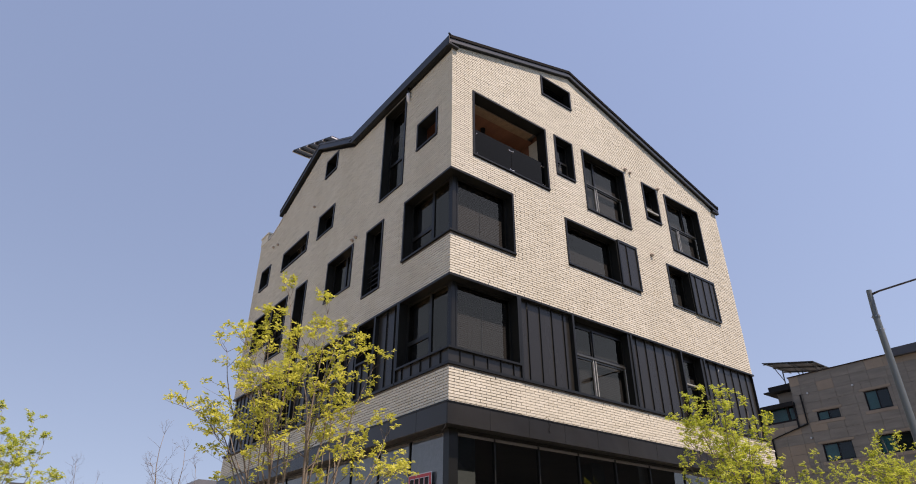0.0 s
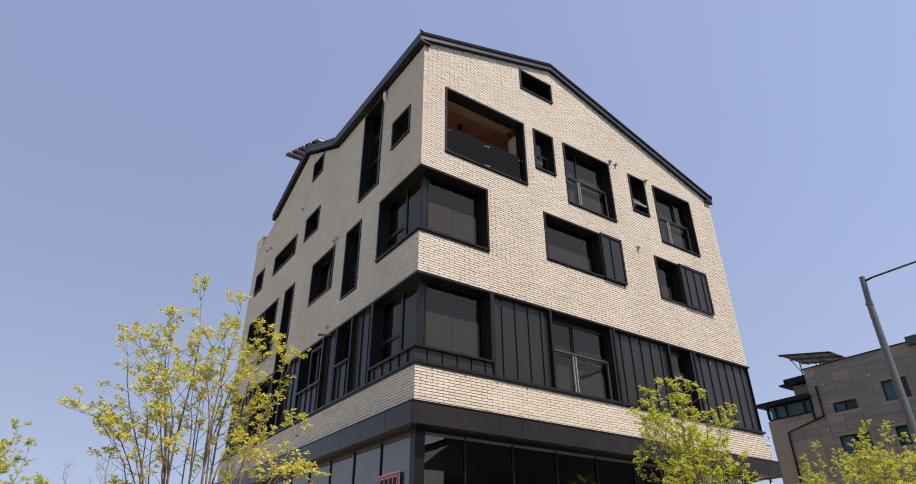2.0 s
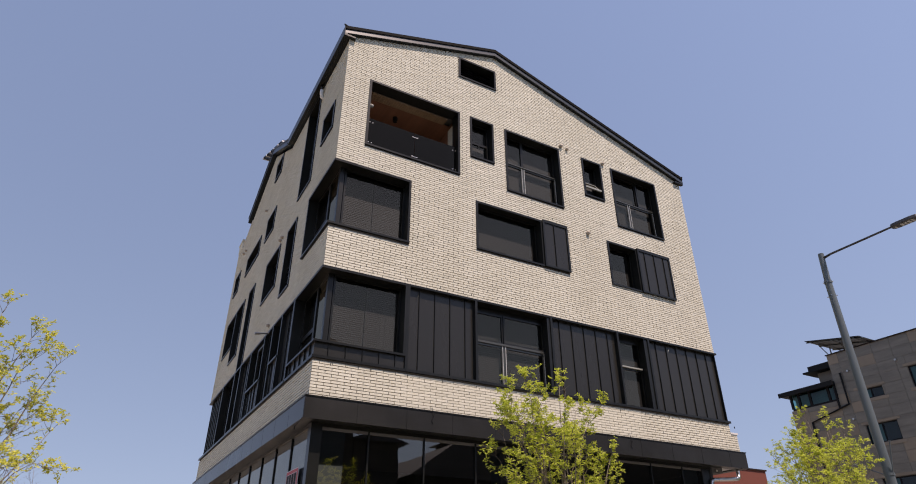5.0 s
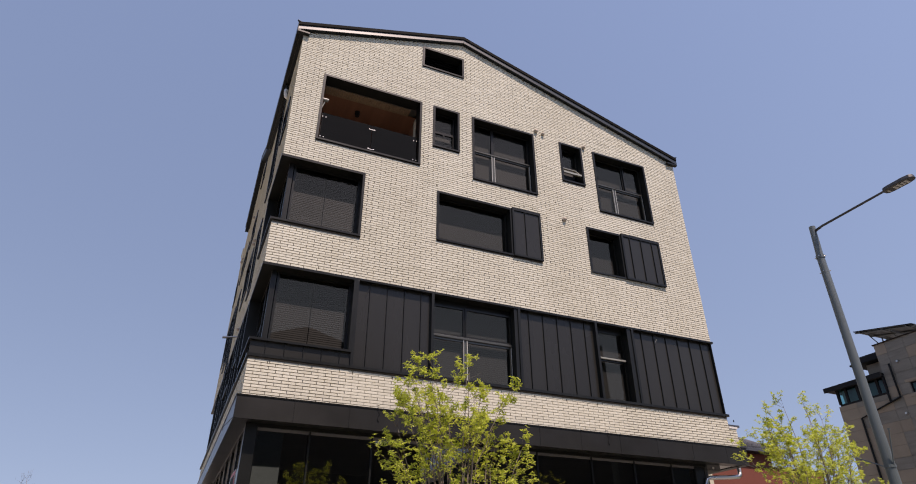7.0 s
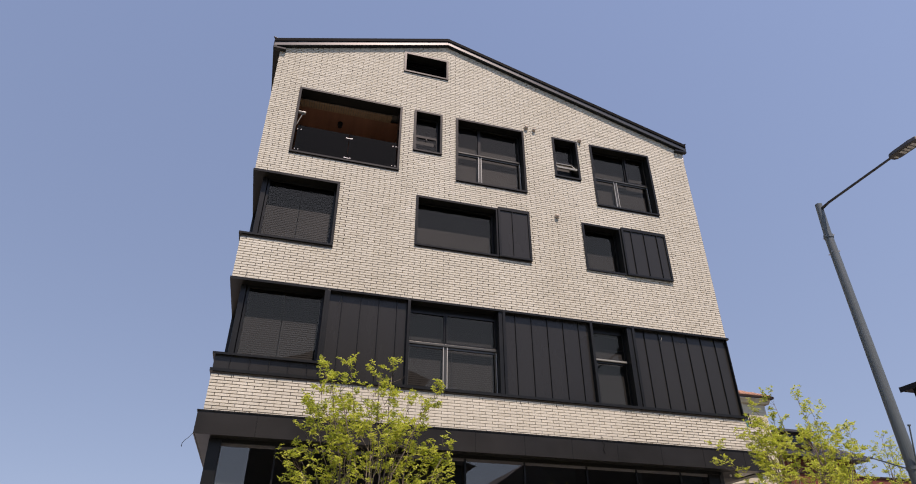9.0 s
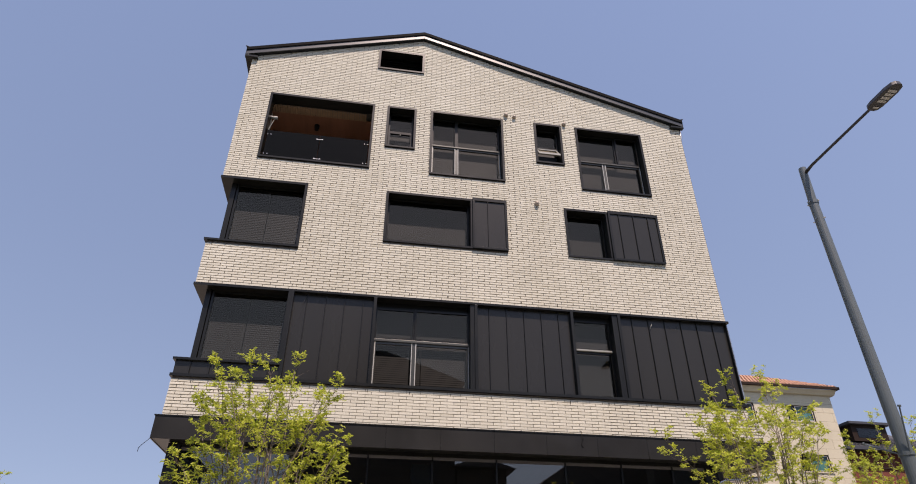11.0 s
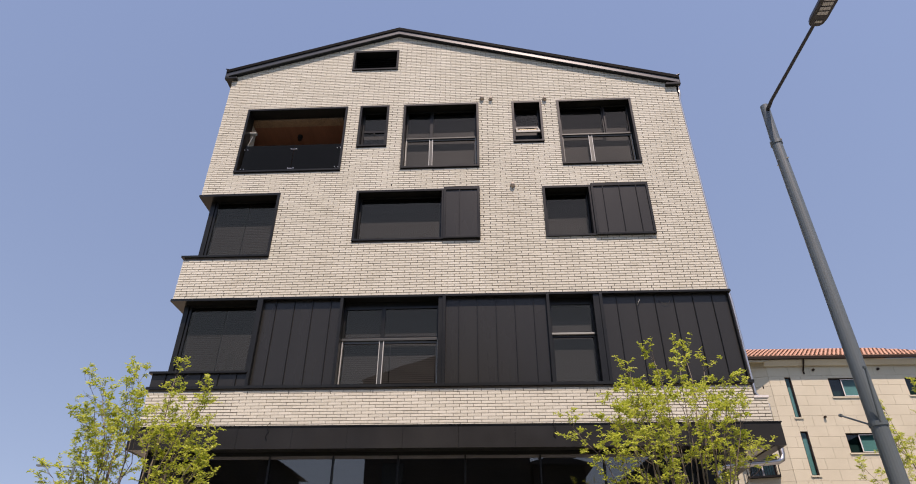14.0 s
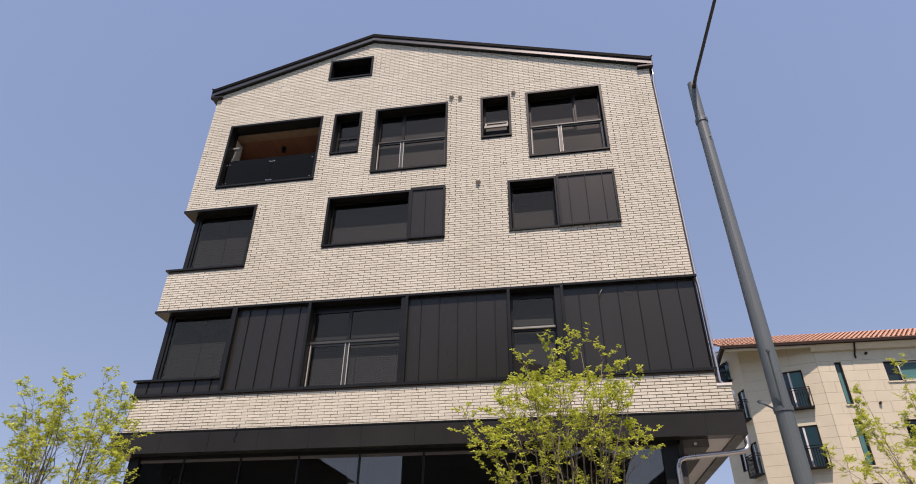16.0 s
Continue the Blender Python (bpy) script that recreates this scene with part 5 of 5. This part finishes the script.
m = wall_core(GF, 19.45, 22.68, 0, lambda u: 11.45, [(19.7, 22.5, 5.6, 6.6)], (), 0.03, 0.35)
part("wall", m, JOINT, grey)
stone_slabs(GF, 19.45, 22.68, 0, 11.45, lambda u: 11.45, [], 1.05, 0.62, GRANITEB, grey, 6, 0.012, 0.0, GRANITE)
part("house_body", boxed(GX + 0.35, GX + 9, 19.4, 22.65, 0, 11.4), GRANITEB, grey)
for i, h in enumerate(g_holes):
    plain_window(grey, GF, *h, BLACK, "black-framed teal window", 0.5, surround=GRANITEB)
m = Mesh()
m.box(GX - 0.06, GX + 11, 2.0, 19.5, 14.25, 14.31)
part("coping", m, BROWN, grey, "dark roof-edge coping")
# glazed loggia on the lower wing, under its thick dark eave
log = part("loggia", boxed(GX, GX + 0.12, 19.6, 22.55, 11.45, 11.56), BLACK, grey, "dark-framed glazed loggia")
for u in (19.5, 20.0, 21.25, 22.0, 22.55):
    part("post", boxed(GX, GX + 0.12, u - 0.07, u + 0.07, 11.56, 12.45), BLACK, log)
g = Mesh()
g.quad((GX + 0.05, 19.6, 12.45), (GX + 0.05, 22.55, 12.45), (GX + 0.05, 22.55, 11.56), (GX + 0.05, 19.6, 11.56))
part("pane", g, TEALGLASS, log)
part("pane_backing", boxed(GX + 0.4, GX + 0.45, 19.6, 22.5, 11.5, 12.45), PALESHEET, log)
m = Mesh()
m.box(GX - 0.25, GX + 9, 19.42, 23.1, 12.42, 12.62)
m.box(GX - 0.32, GX - 0.25, 19.42, 23.15, 12.38, 12.66)
part("eave", m, BLACK, grey, "thick black eave")
m = Mesh()
m.box(GX + 1.2, GX + 8, 19.46, 21.0, 12.62, 13.7)
part("upper_room", m, GRANITE, grey)
m = Mesh()
m.box(GX + 0.7, GX + 8.4, 19.46, 21.7, 13.75, 13.85)
m.box(GX + 0.9, GX + 8.2, 19.46, 21.4, 13.85, 14.2)
part("eave", m, BLACK, grey, "thick black eave")
m = Mesh()
m.tube([(GX - 0.08, 18.9, 13.0), (GX - 0.08, 18.9, 11.1), (GX - 0.08, 21.45, 10.5), (GX - 0.08, 21.45, 0.2)], 0.06, 8)
m.tube([(GX - 0.08, 19.5, 12.4), (GX - 0.08, 19.5, 10.95)], 0.06, 8)
part("downpipe", m, BLACK, grey, "black cranked downpipe")
for y, z in ((18.4, 13.0), (15.6, 12.9), (18.9, 10.2), (15.1, 10.0)):
    m = Mesh()
    m.tube([(GX, y, z), (GX - 0.12, y, z)], 0.06, 8)
    part("vent_hood", m, ALU, grey)
m = Mesh()
m.prism([(GX + 0.6, 2.0, 14.3), (GX + 11, 2.0, 14.3), (GX + 11, 12.9, 14.3), (GX + 0.6, 12.9, 14.3)], [(GX + 3.5, 4.0, 15.6), (GX + 8, 4.0, 15.6), (GX + 8, 11.0, 15.6), (GX + 3.5, 11.0, 15.6)])
m.box(GX - 0.3, GX + 1.0, 2.0, 13.0, 14.0, 14.5)
part("roof", m, DARKTILE, grey, "dark tiled roof")
sol = thing("solar_array", "tilted solar panels on steel legs above the stone house", "solar panel")
for i in range(4):
    for j in range(2):
        y0, y1 = 19.3 + i * 0.95, 19.3 + i * 0.95 + 0.92
        x0, x1 = 47.3 + j * 1.85, 47.3 + j * 1.85 + 1.82
        za, zb = 16.3 + (y0 - 19.3) * 0.21, 16.3 + (y1 - 19.3) * 0.21
        m = Mesh()
        m.prism([(x0, y0, za), (x1, y0, za), (x1, y1, zb), (x0, y1, zb)], [(x0, y0, za + 0.05), (x1, y0, za + 0.05), (x1, y1, zb + 0.05), (x0, y1, zb + 0.05)])
        part("panel", m, CELL, sol)
m = Mesh()
for x in (47.6, 49.1, 50.7):
    m.tube([(x, 19.25, 16.25), (x, 23.15, 17.07)], 0.04, 6)
for y in (19.7, 21.2, 22.7):
    z = 16.22 + (y - 19.25) * 0.21
    m.tube([(47.3, y, z), (51.0, y, z)], 0.035, 6)
    m.tube([(49.6, y, 14.2), (49.6, y, z)], 0.045, 6)
    m.tube([(49.6, y, z - 0.9), (48.2, y, z)], 0.035, 6)
part("frame", m, POLE, sol, "grey steel frame")

# beige stone house with a terracotta roof
BY = 34.5
beige = thing("stone_house", "beige stone-clad house with a terracotta tile roof", "house")
BF = Face("front", BY)
b_holes = [(33.10, 33.45, 11.90, 14.32), (33.12, 33.54, 8.68, 11.10), (35.62, 37.72, 13.1, 14.24), (35.62, 37.70, 9.88, 10.98), (40.06, 42.06, 13.15, 14.22), (40.08, 42.18, 9.92, 11.0),
           (35.62, 37.70, 6.6, 7.7), (40.08, 42.18, 6.6, 7.7), (33.12, 33.54, 5.4, 7.8)]
part("wall", wall_core(BF, 32.17, 43.6, 0, lambda u: 15.3, b_holes, (), 0.03, 0.35), JOINT, beige)
stone_slabs(BF, 32.17, 43.6, 0, 15.0, lambda u: 15.0, b_holes, 1.25, 0.60, BEIGE, beige, 9, 0.010, 0.5)
for i, h in enumerate(b_holes):
    slim = h[1] - h[0] < 1
    plain_window(beige, BF, *h, BROWN, "teal window with a white sliding sash" if not slim else "slim teal window", 0 if slim else 0.36, sill=BEIGE, leaf_mat=None if slim else WHITE)


def turned_wall(x0, y0, x1, y1, z0, z1, z2, parent, material, openings, seed):
    """A wall between two plan points, with slabs, glazed doors and their balconies."""
    n = Vector((y1 - y0, -(x1 - x0), 0)).normalized()
    d = Vector((x1 - x0, y1 - y0, 0))
    L = d.length
    d.normalize()

    def at(u, off, z):
        q = Vector((x0, y0, 0)) + d * u + n * off
        return (q.x, q.y, z)

    def blk(m, u0, u1, o0, o1, a, b):
        m.prism([at(u0, o1, a), at(u1, o1, a), at(u1, o0, a), at(u0, o0, a)], [at(u0, o1, b), at(u1, o1, b), at(u1, o0, b), at(u0, o0, b)])

    def top(u):
        return z1 + (z2 - z1) * u / L

    m = Mesh()
    m.prism([at(0, -0.12, z0), at(L, -0.12, z0), at(L, -0.4, z0), at(0, -0.4, z0)], [at(0, -0.12, z1), at(L, -0.12, z2), at(L, -0.4, z2), at(0, -0.4, z1)])
    part("wall", m, JOINT, parent)
    rng = random.Random(seed)
    m = Mesh()
    z = z0
    while z < max(z1, z2) - 0.05:
        cuts = sorted((o[0], o[1]) for o in openings if o[2] < z + 0.5 and o[3] > z + 0.1)
        u, runs = 0.0, []
        for c0, c1 in cuts:
            runs.append((u, c0))
            u = c1
        runs.append((u, L))
        for a, b in runs:
            k = max(1, round((b - a) / 1.25))
            for i in range(k):
                p, q = a + (b - a) * i / k, a + (b - a) * (i + 1) / k
                ta, tb = min(z + 0.595, top(p)), min(z + 0.595, top(q))
                if q - p > 0.05 and min(ta, tb) > z + 0.03:
                    o = rng.uniform(-0.003, 0.001)
                    p, q = p + 0.005, q - 0.005
                    m.prism([at(p, o, z + 0.005), at(q, o, z + 0.005), at(q, -0.12, z + 0.005), at(p, -0.12, z + 0.005)], [at(p, o, ta), at(q, o, tb), at(q, -0.12, tb), at(p, -0.12, ta)])
        for o in openings:
            if o[2] < z + 0.5 and o[3] > z + 0.1:
                if o[3] < z + 0.57:
                    blk(m, o[0] + 0.002, o[1] - 0.002, -0.12, -0.001, o[3], z + 0.595)
                if o[2] > z + 0.03:
                    blk(m, o[0] + 0.002, o[1] - 0.002, -0.12, -0.001, z + 0.005, o[2])
        z += 0.6
    part("stone_cladding", m, material, parent, kind="stuff")
    for a, b, c, e, rail in openings:
        m = Mesh()
        for p, q, s, t in ((a, b, e - 0.07, e), (a, b, c, c + 0.07), (a, a + 0.07, c, e), (b - 0.07, b, c, e)):
            blk(m, p, q, -0.11, -0.02, s, t)
        w = part("window", m, BROWN, parent, "teal sliding balcony door")
        m = Mesh()
        mid = (a + b) / 2
        blk(m, mid - 0.05, mid + 0.05, -0.11, -0.04, c + 0.07, e - 0.07)
        part("stile", m, WHITE, w, "white door stile")
        # pale sheet added behind one leaf to brighten its teal glass
        m = Mesh()
        blk(m, mid, b - 0.07, -0.119, -0.10, c + 0.07, e - 0.07)
        part("pane_backing", m, WHITE, w, "pale sheet added to brighten the teal pane")
        g = Mesh()
        g.quad(at(a, -0.07, c), at(b, -0.07, c), at(b, -0.07, e), at(a, -0.07, e))
        part("pane", g, TEALGLASS, w)
        if rail:
            m = Mesh()
            blk(m, a - 0.15, b + 0.15, 0.0, 0.34, c - 0.03, c + 0.03)
            blk(m, a - 0.155, a - 0.105, 0.295, 0.345, c - 0.03, c + 1.15)
            blk(m, b + 0.105, b + 0.155, 0.295, 0.345, c - 0.03, c + 1.15)
            for zz in (c + 0.02, c + 0.98, c + 1.10):
                blk(m, a - 0.15, b + 0.15, 0.30, 0.34, zz, zz + 0.04)
                blk(m, a - 0.15, a - 0.11, 0.0, 0.30, zz, zz + 0.04)
                blk(m, b + 0.11, b + 0.15, 0.0, 0.30, zz, zz + 0.04)
            bal = part("balcony", m, BLACK, parent, "black iron balcony railing")
            k = int((b - a + 0.3) / 0.13)
            for i in range(k + 1):
                u = a - 0.14 + (b - a + 0.26) * i / k
                m = Mesh()
                blk(m, u, u + 0.03, 0.305, 0.335, c + 0.06, c + 0.98)
                part("baluster", m, BLACK, bal)


turned_wall(28.40, 35.8, 32.17, BY + 0.02, 0, 15.86, 15.46, beige, BEIGE, [(1.72, 3.13, 11.85, 14.08, True), (1.72, 3.13, 8.68, 10.95, True), (1.72, 3.13, 5.5, 7.8, True)], 3)
turned_wall(27.6, 39.8, 28.40, 35.8, 0, 17.0, 15.86, beige, BEIGE, [(2.95, 3.83, 11.68, 13.5, True), (2.95, 3.83, 8.64, 10.45, True), (1.1, 2.6, 14.4, 15.75, True), (1.5, 2.3, 9.2, 10.35, False)], 5)
part("house_body", boxed(29.5, 43.5, 37.8, 46, 0, 15.3), BEIGE, beige)
part("house_body", boxed(33.0, 43.58, BY + 0.6, 38.0, 0, 15.2), BEIGE, beige)
m = Mesh()
m.prism([(32.0, BY - 0.20, 14.98), (43.85, BY - 0.20, 14.98), (43.85, BY + 1, 14.98), (32.2, BY + 1, 14.98)], [(32.0, BY - 0.42, 15.28), (43.9, BY - 0.42, 15.28), (43.9, BY + 1, 15.28), (32.2, BY + 1, 15.28)])
m.box(27.3, 32.0, BY - 0.44, BY - 0.28, 15.16, 15.28)
part("cornice", m, BEIGE, beige, "pale stone cornice")
m = Mesh()
m.box(27.2, 44.0, BY - 0.62, BY - 0.45, 15.28, 15.45)
m.box(43.9, 44.05, BY - 0.62, 46, 15.28, 15.45)
m.prism([(27.05, BY - 0.62, 15.24), (27.25, BY - 0.62, 15.24), (27.62, 38.6, 15.24), (27.42, 38.6, 15.24)], [(27.05, BY - 0.62, 15.45), (27.25, BY - 0.62, 15.45), (27.62, 38.6, 15.45), (27.42, 38.6, 15.45)])
part("gutter", m, BROWN, beige, "dark brown gutter")
m = Mesh()
m.prism([(27.3, BY - 0.42, 15.20), (32.3, BY - 0.42, 15.20), (32.3, 37.7, 16.40), (27.3, 37.7, 16.40)], [(27.3, BY - 0.42, 15.26), (32.3, BY - 0.42, 15.26), (32.3, 37.7, 16.46), (27.3, 37.7, 16.46)])
part("soffit", m, BEIGE, beige, "pale sloping eave soffit")
roof_b = Mesh()
n = 66
for i in range(n):
    x0, x1 = 27.1 + i * 0.2576, 27.1 + (i + 1) * 0.2576
    for j in range(9):
        y0, y1 = BY - 0.6 + j * 0.42, BY - 0.6 + (j + 1) * 0.42 + 0.03
        if x1 > 44.1 - (j * 0.42) * 0.9:
            continue
        za, zb = 15.44 + j * 0.42 * 0.5 + 0.03, 15.44 + (j + 1) * 0.42 * 0.5
        for k in range(4):
            a0, a1 = k / 4, (k + 1) / 4
            h0, h1 = 0.07 * math.sin(a0 * math.pi), 0.07 * math.sin(a1 * math.pi)
            p0, p1 = x0 + (x1 - x0) * a0, x0 + (x1 - x0) * a1
            roof_b.quad((p0, y0, za + h0), (p1, y0, za + h1), (p1, y1, zb + h1), (p0, y1, zb + h0))
        roof_b.quad((x0, y0, za - 0.03), (x1, y0, za - 0.03), (x1, y0, za + 0.01), (x0, y0, za + 0.01))
part("roof", roof_b, TILE, beige, "curved terracotta roof tiles", kind="stuff")
m = Mesh()
m.prism([(27.2, BY - 0.55, 15.34), (44.0, BY - 0.55, 15.34), (40.8, 37.7, 17.05), (27.2, 37.7, 17.05)], [(27.2, BY - 0.55, 15.42), (44.0, BY - 0.55, 15.42), (40.8, 37.7, 17.13), (27.2, 37.7, 17.13)])
m.prism([(28.3, 37.72, 15.40), (43.6, 37.72, 15.40), (43.6, 46, 15.40), (28.3, 46, 15.40)], [(28.3, 37.72, 17.1), (40.7, 37.72, 17.1), (40.7, 43, 17.1), (28.3, 43, 17.1)])
part("roof_deck", m, TILE, beige)
m = Mesh()
m.tube([(34.3, BY - 0.5, 15.3), (34.3, BY - 0.3, 15.0), (34.3, BY - 0.06, 14.7), (34.3, BY - 0.06, 14.5)], 0.05, 8)
part("downpipe", m, BROWN, beige)
for x, z in ((34.9, 14.75), (38.7, 14.75), (38.7, 8.6), (34.75, 11.9)):
    m = Mesh()
    m.tube([(x, BY, z), (x, BY - 0.13, z)], 0.07, 8)
    part("vent_hood", m, BROWN, beige)

# low red-brick house with a dark tiled roof
red = thing("brick_house", "low red-brick house under a dark tiled roof", "house")
part("wall", boxed(44.4, 57.5, 36.0, 44.0, 0, 10.6), REDBRICK, red)
part("coping", boxed(44.3, 57.6, 35.9, 44.1, 10.6, 10.72), BROWN, red)
part("wall", boxed(44.6, 53.5, 37.5, 44.0, 10.72, 12.3), REDBRICK, red)
m = Mesh()
m.prism([(44.0, 36.6, 12.3), (54.3, 36.6, 12.3), (54.3, 45, 12.3), (44.0, 45, 12.3)], [(45.5, 41.0, 14.9), (50.0, 41.0, 14.9), (50.0, 42.0, 14.9), (45.5, 42.0, 14.9)])
m.box(44.0, 54.3, 36.6, 45, 12.05, 12.3)
part("roof", m, DARKTILE, red, "dark tiled hipped roof")
m = Mesh()
for i in range(34):
    x = 44.2 + i * 0.3
    m.tube([(x, 36.62, 12.33), (min(max(x, 45.6), 49.9), 41.0, 14.92)], 0.045, 5)
part("roof_rib", m, DARKTILE, red, kind="stuff")
m = Mesh()
m.box(46.6, 49.4, 36.9, 40.5, 12.7, 13.85)
dormer = part("dormer", m, BROWN, red, "dark dormer on the tiled roof")
m = Mesh()
m.box(46.3, 49.7, 36.6, 40.6, 13.85, 14.02)
part("roof", m, DARKTILE, dormer)
part("pane", boxed(47.0, 48.9, 36.885, 36.9, 12.95, 13.6), TEALGLASS, dormer)
# houses across the street, which show in the glass
for x0, x1, y1, hh, rr in ((-14, 1.5, -13.5, 10.4, 1.4), (8.0, 17.6, -13.0, 14.4, 1.7), (17.75, 20.7, -13.2, 9.4, 0.5), (21.8, 27.6, -13.0, 7.6, 2.2), (28.4, 52.0, -14.0, 11.6, 1.0)):
    h = thing("house", "plain house with a dark gabled roof across the street", "house", group="houses across the street")
    part("wall", boxed(x0, x1, y1 - 9, y1, 0, hh), SLATEWALL, h)
    m = Mesh()
    xm = (x0 + x1) / 2
    m.prism([(x0 - 0.5, y1 - 9.5, hh), (x1 + 0.5, y1 - 9.5, hh), (x1 + 0.5, y1 + 0.5, hh), (x0 - 0.5, y1 + 0.5, hh)],
            [(xm - 0.2, y1 - 9.5, hh + rr), (xm + 0.2, y1 - 9.5, hh + rr), (xm + 0.2, y1 + 0.5, hh + rr), (xm - 0.2, y1 + 0.5, hh + rr)])
    part("roof", m, DARKTILE, h)
# low roofs far down the side street
for x, y, w_, d_, hh, kind in ((13.0, 49.0, 3.4, 5.0, 8.3, "metal"), (3.4, 58.0, 5.0, 6.0, 8.6, "flat"), (8.2, 60, 3.5, 5, 8.5, "flat"), (-1.5, 62, 3.0, 5, 8.9, "flat")):
    h = thing("low_house", "distant low house with a grey metal roof", "house", group="distant houses")
    part("wall", boxed(x, x + w_, y, y + d_, 0, hh - 0.6), GRANITE, h)
    m = Mesh()
    if kind == "metal":
        m.prism([(x - 0.3, y - 0.3, hh - 0.6), (x + w_ + 0.3, y - 0.3, hh - 0.6), (x + w_ + 0.3, y + d_, hh - 0.6), (x - 0.3, y + d_, hh - 0.6)], [(x + 1, y + 1, hh + 0.3), (x + w_ + 0.3, y + 1, hh + 0.3), (x + w_ + 0.3, y + d_, hh + 0.3), (x + 1, y + d_, hh + 0.3)])
    else:
        m.box(x - 0.4, x + w_ + 0.4, y - 0.4, y + d_, hh - 0.6, hh - 0.35)
    part("roof", m, ROOFMETAL, h)

# ---- the bricks ----
m = Mesh()
for z, u0, u1 in ((BAND0 - 0.127, XL + 0.4, LEDGE), (BAND1 + 0.075, XL + 0.3, XR), (11.36, XL + 0.35, 10.0), (11.36, 11.9, 15.2), (11.80, 13.0, 19.5)):
    u = u0
    while u < u1:
        FRONT.box(m, u, u + 0.014, -0.004, 0.02, z, z + 0.06)
        u += 0.92
part("weep_hole", m, BLACK, wall_front, kind="stuff")
holes_f = FRONT_HOLES + [(XR - 0.001, 23, 5.59, 30)]
joined, singles = lay_bricks(FRONT, XL, LEDGE, BASE, 17.3, lambda u: front_top(u) if u <= XR else 5.6, holes_f, 1, (9.6, 17.4, BASE, BAND0))
part("brickwork", joined, BRICK, wall_front, kind="stuff")
shared = Mesh()
lb = BRICK_L - 0.010
shared.v = [(0, -0.002, 0), (lb, -0.0005, 0), (lb, 0.001, 0.057), (0, 0.002, 0.057), (0, 0.05, 0), (lb, 0.05, 0), (lb, 0.05, 0.057), (0, 0.05, 0.057)]
shared.f = [(0, 1, 2, 3), (4, 5, 1, 0), (3, 2, 6, 7), (0, 3, 7, 4), (1, 5, 6, 2)]
brick_data = shared.data("brick", BRICK)
rng = random.Random(5)
for a, z in singles[:320]:
    ob = new("brick", brick_data)
    ob.parent = wall_front
    ob.location = (a, YF + rng.uniform(-0.002, 0.003), z + rng.uniform(-0.001, 0.001))
joined, _ = lay_bricks(LEFT, YF + 0.052, YB, BASE, 17.3, left_top, LEFT_HOLES, 2)
part("brickwork", joined, BRICK, wall_left, kind="stuff")
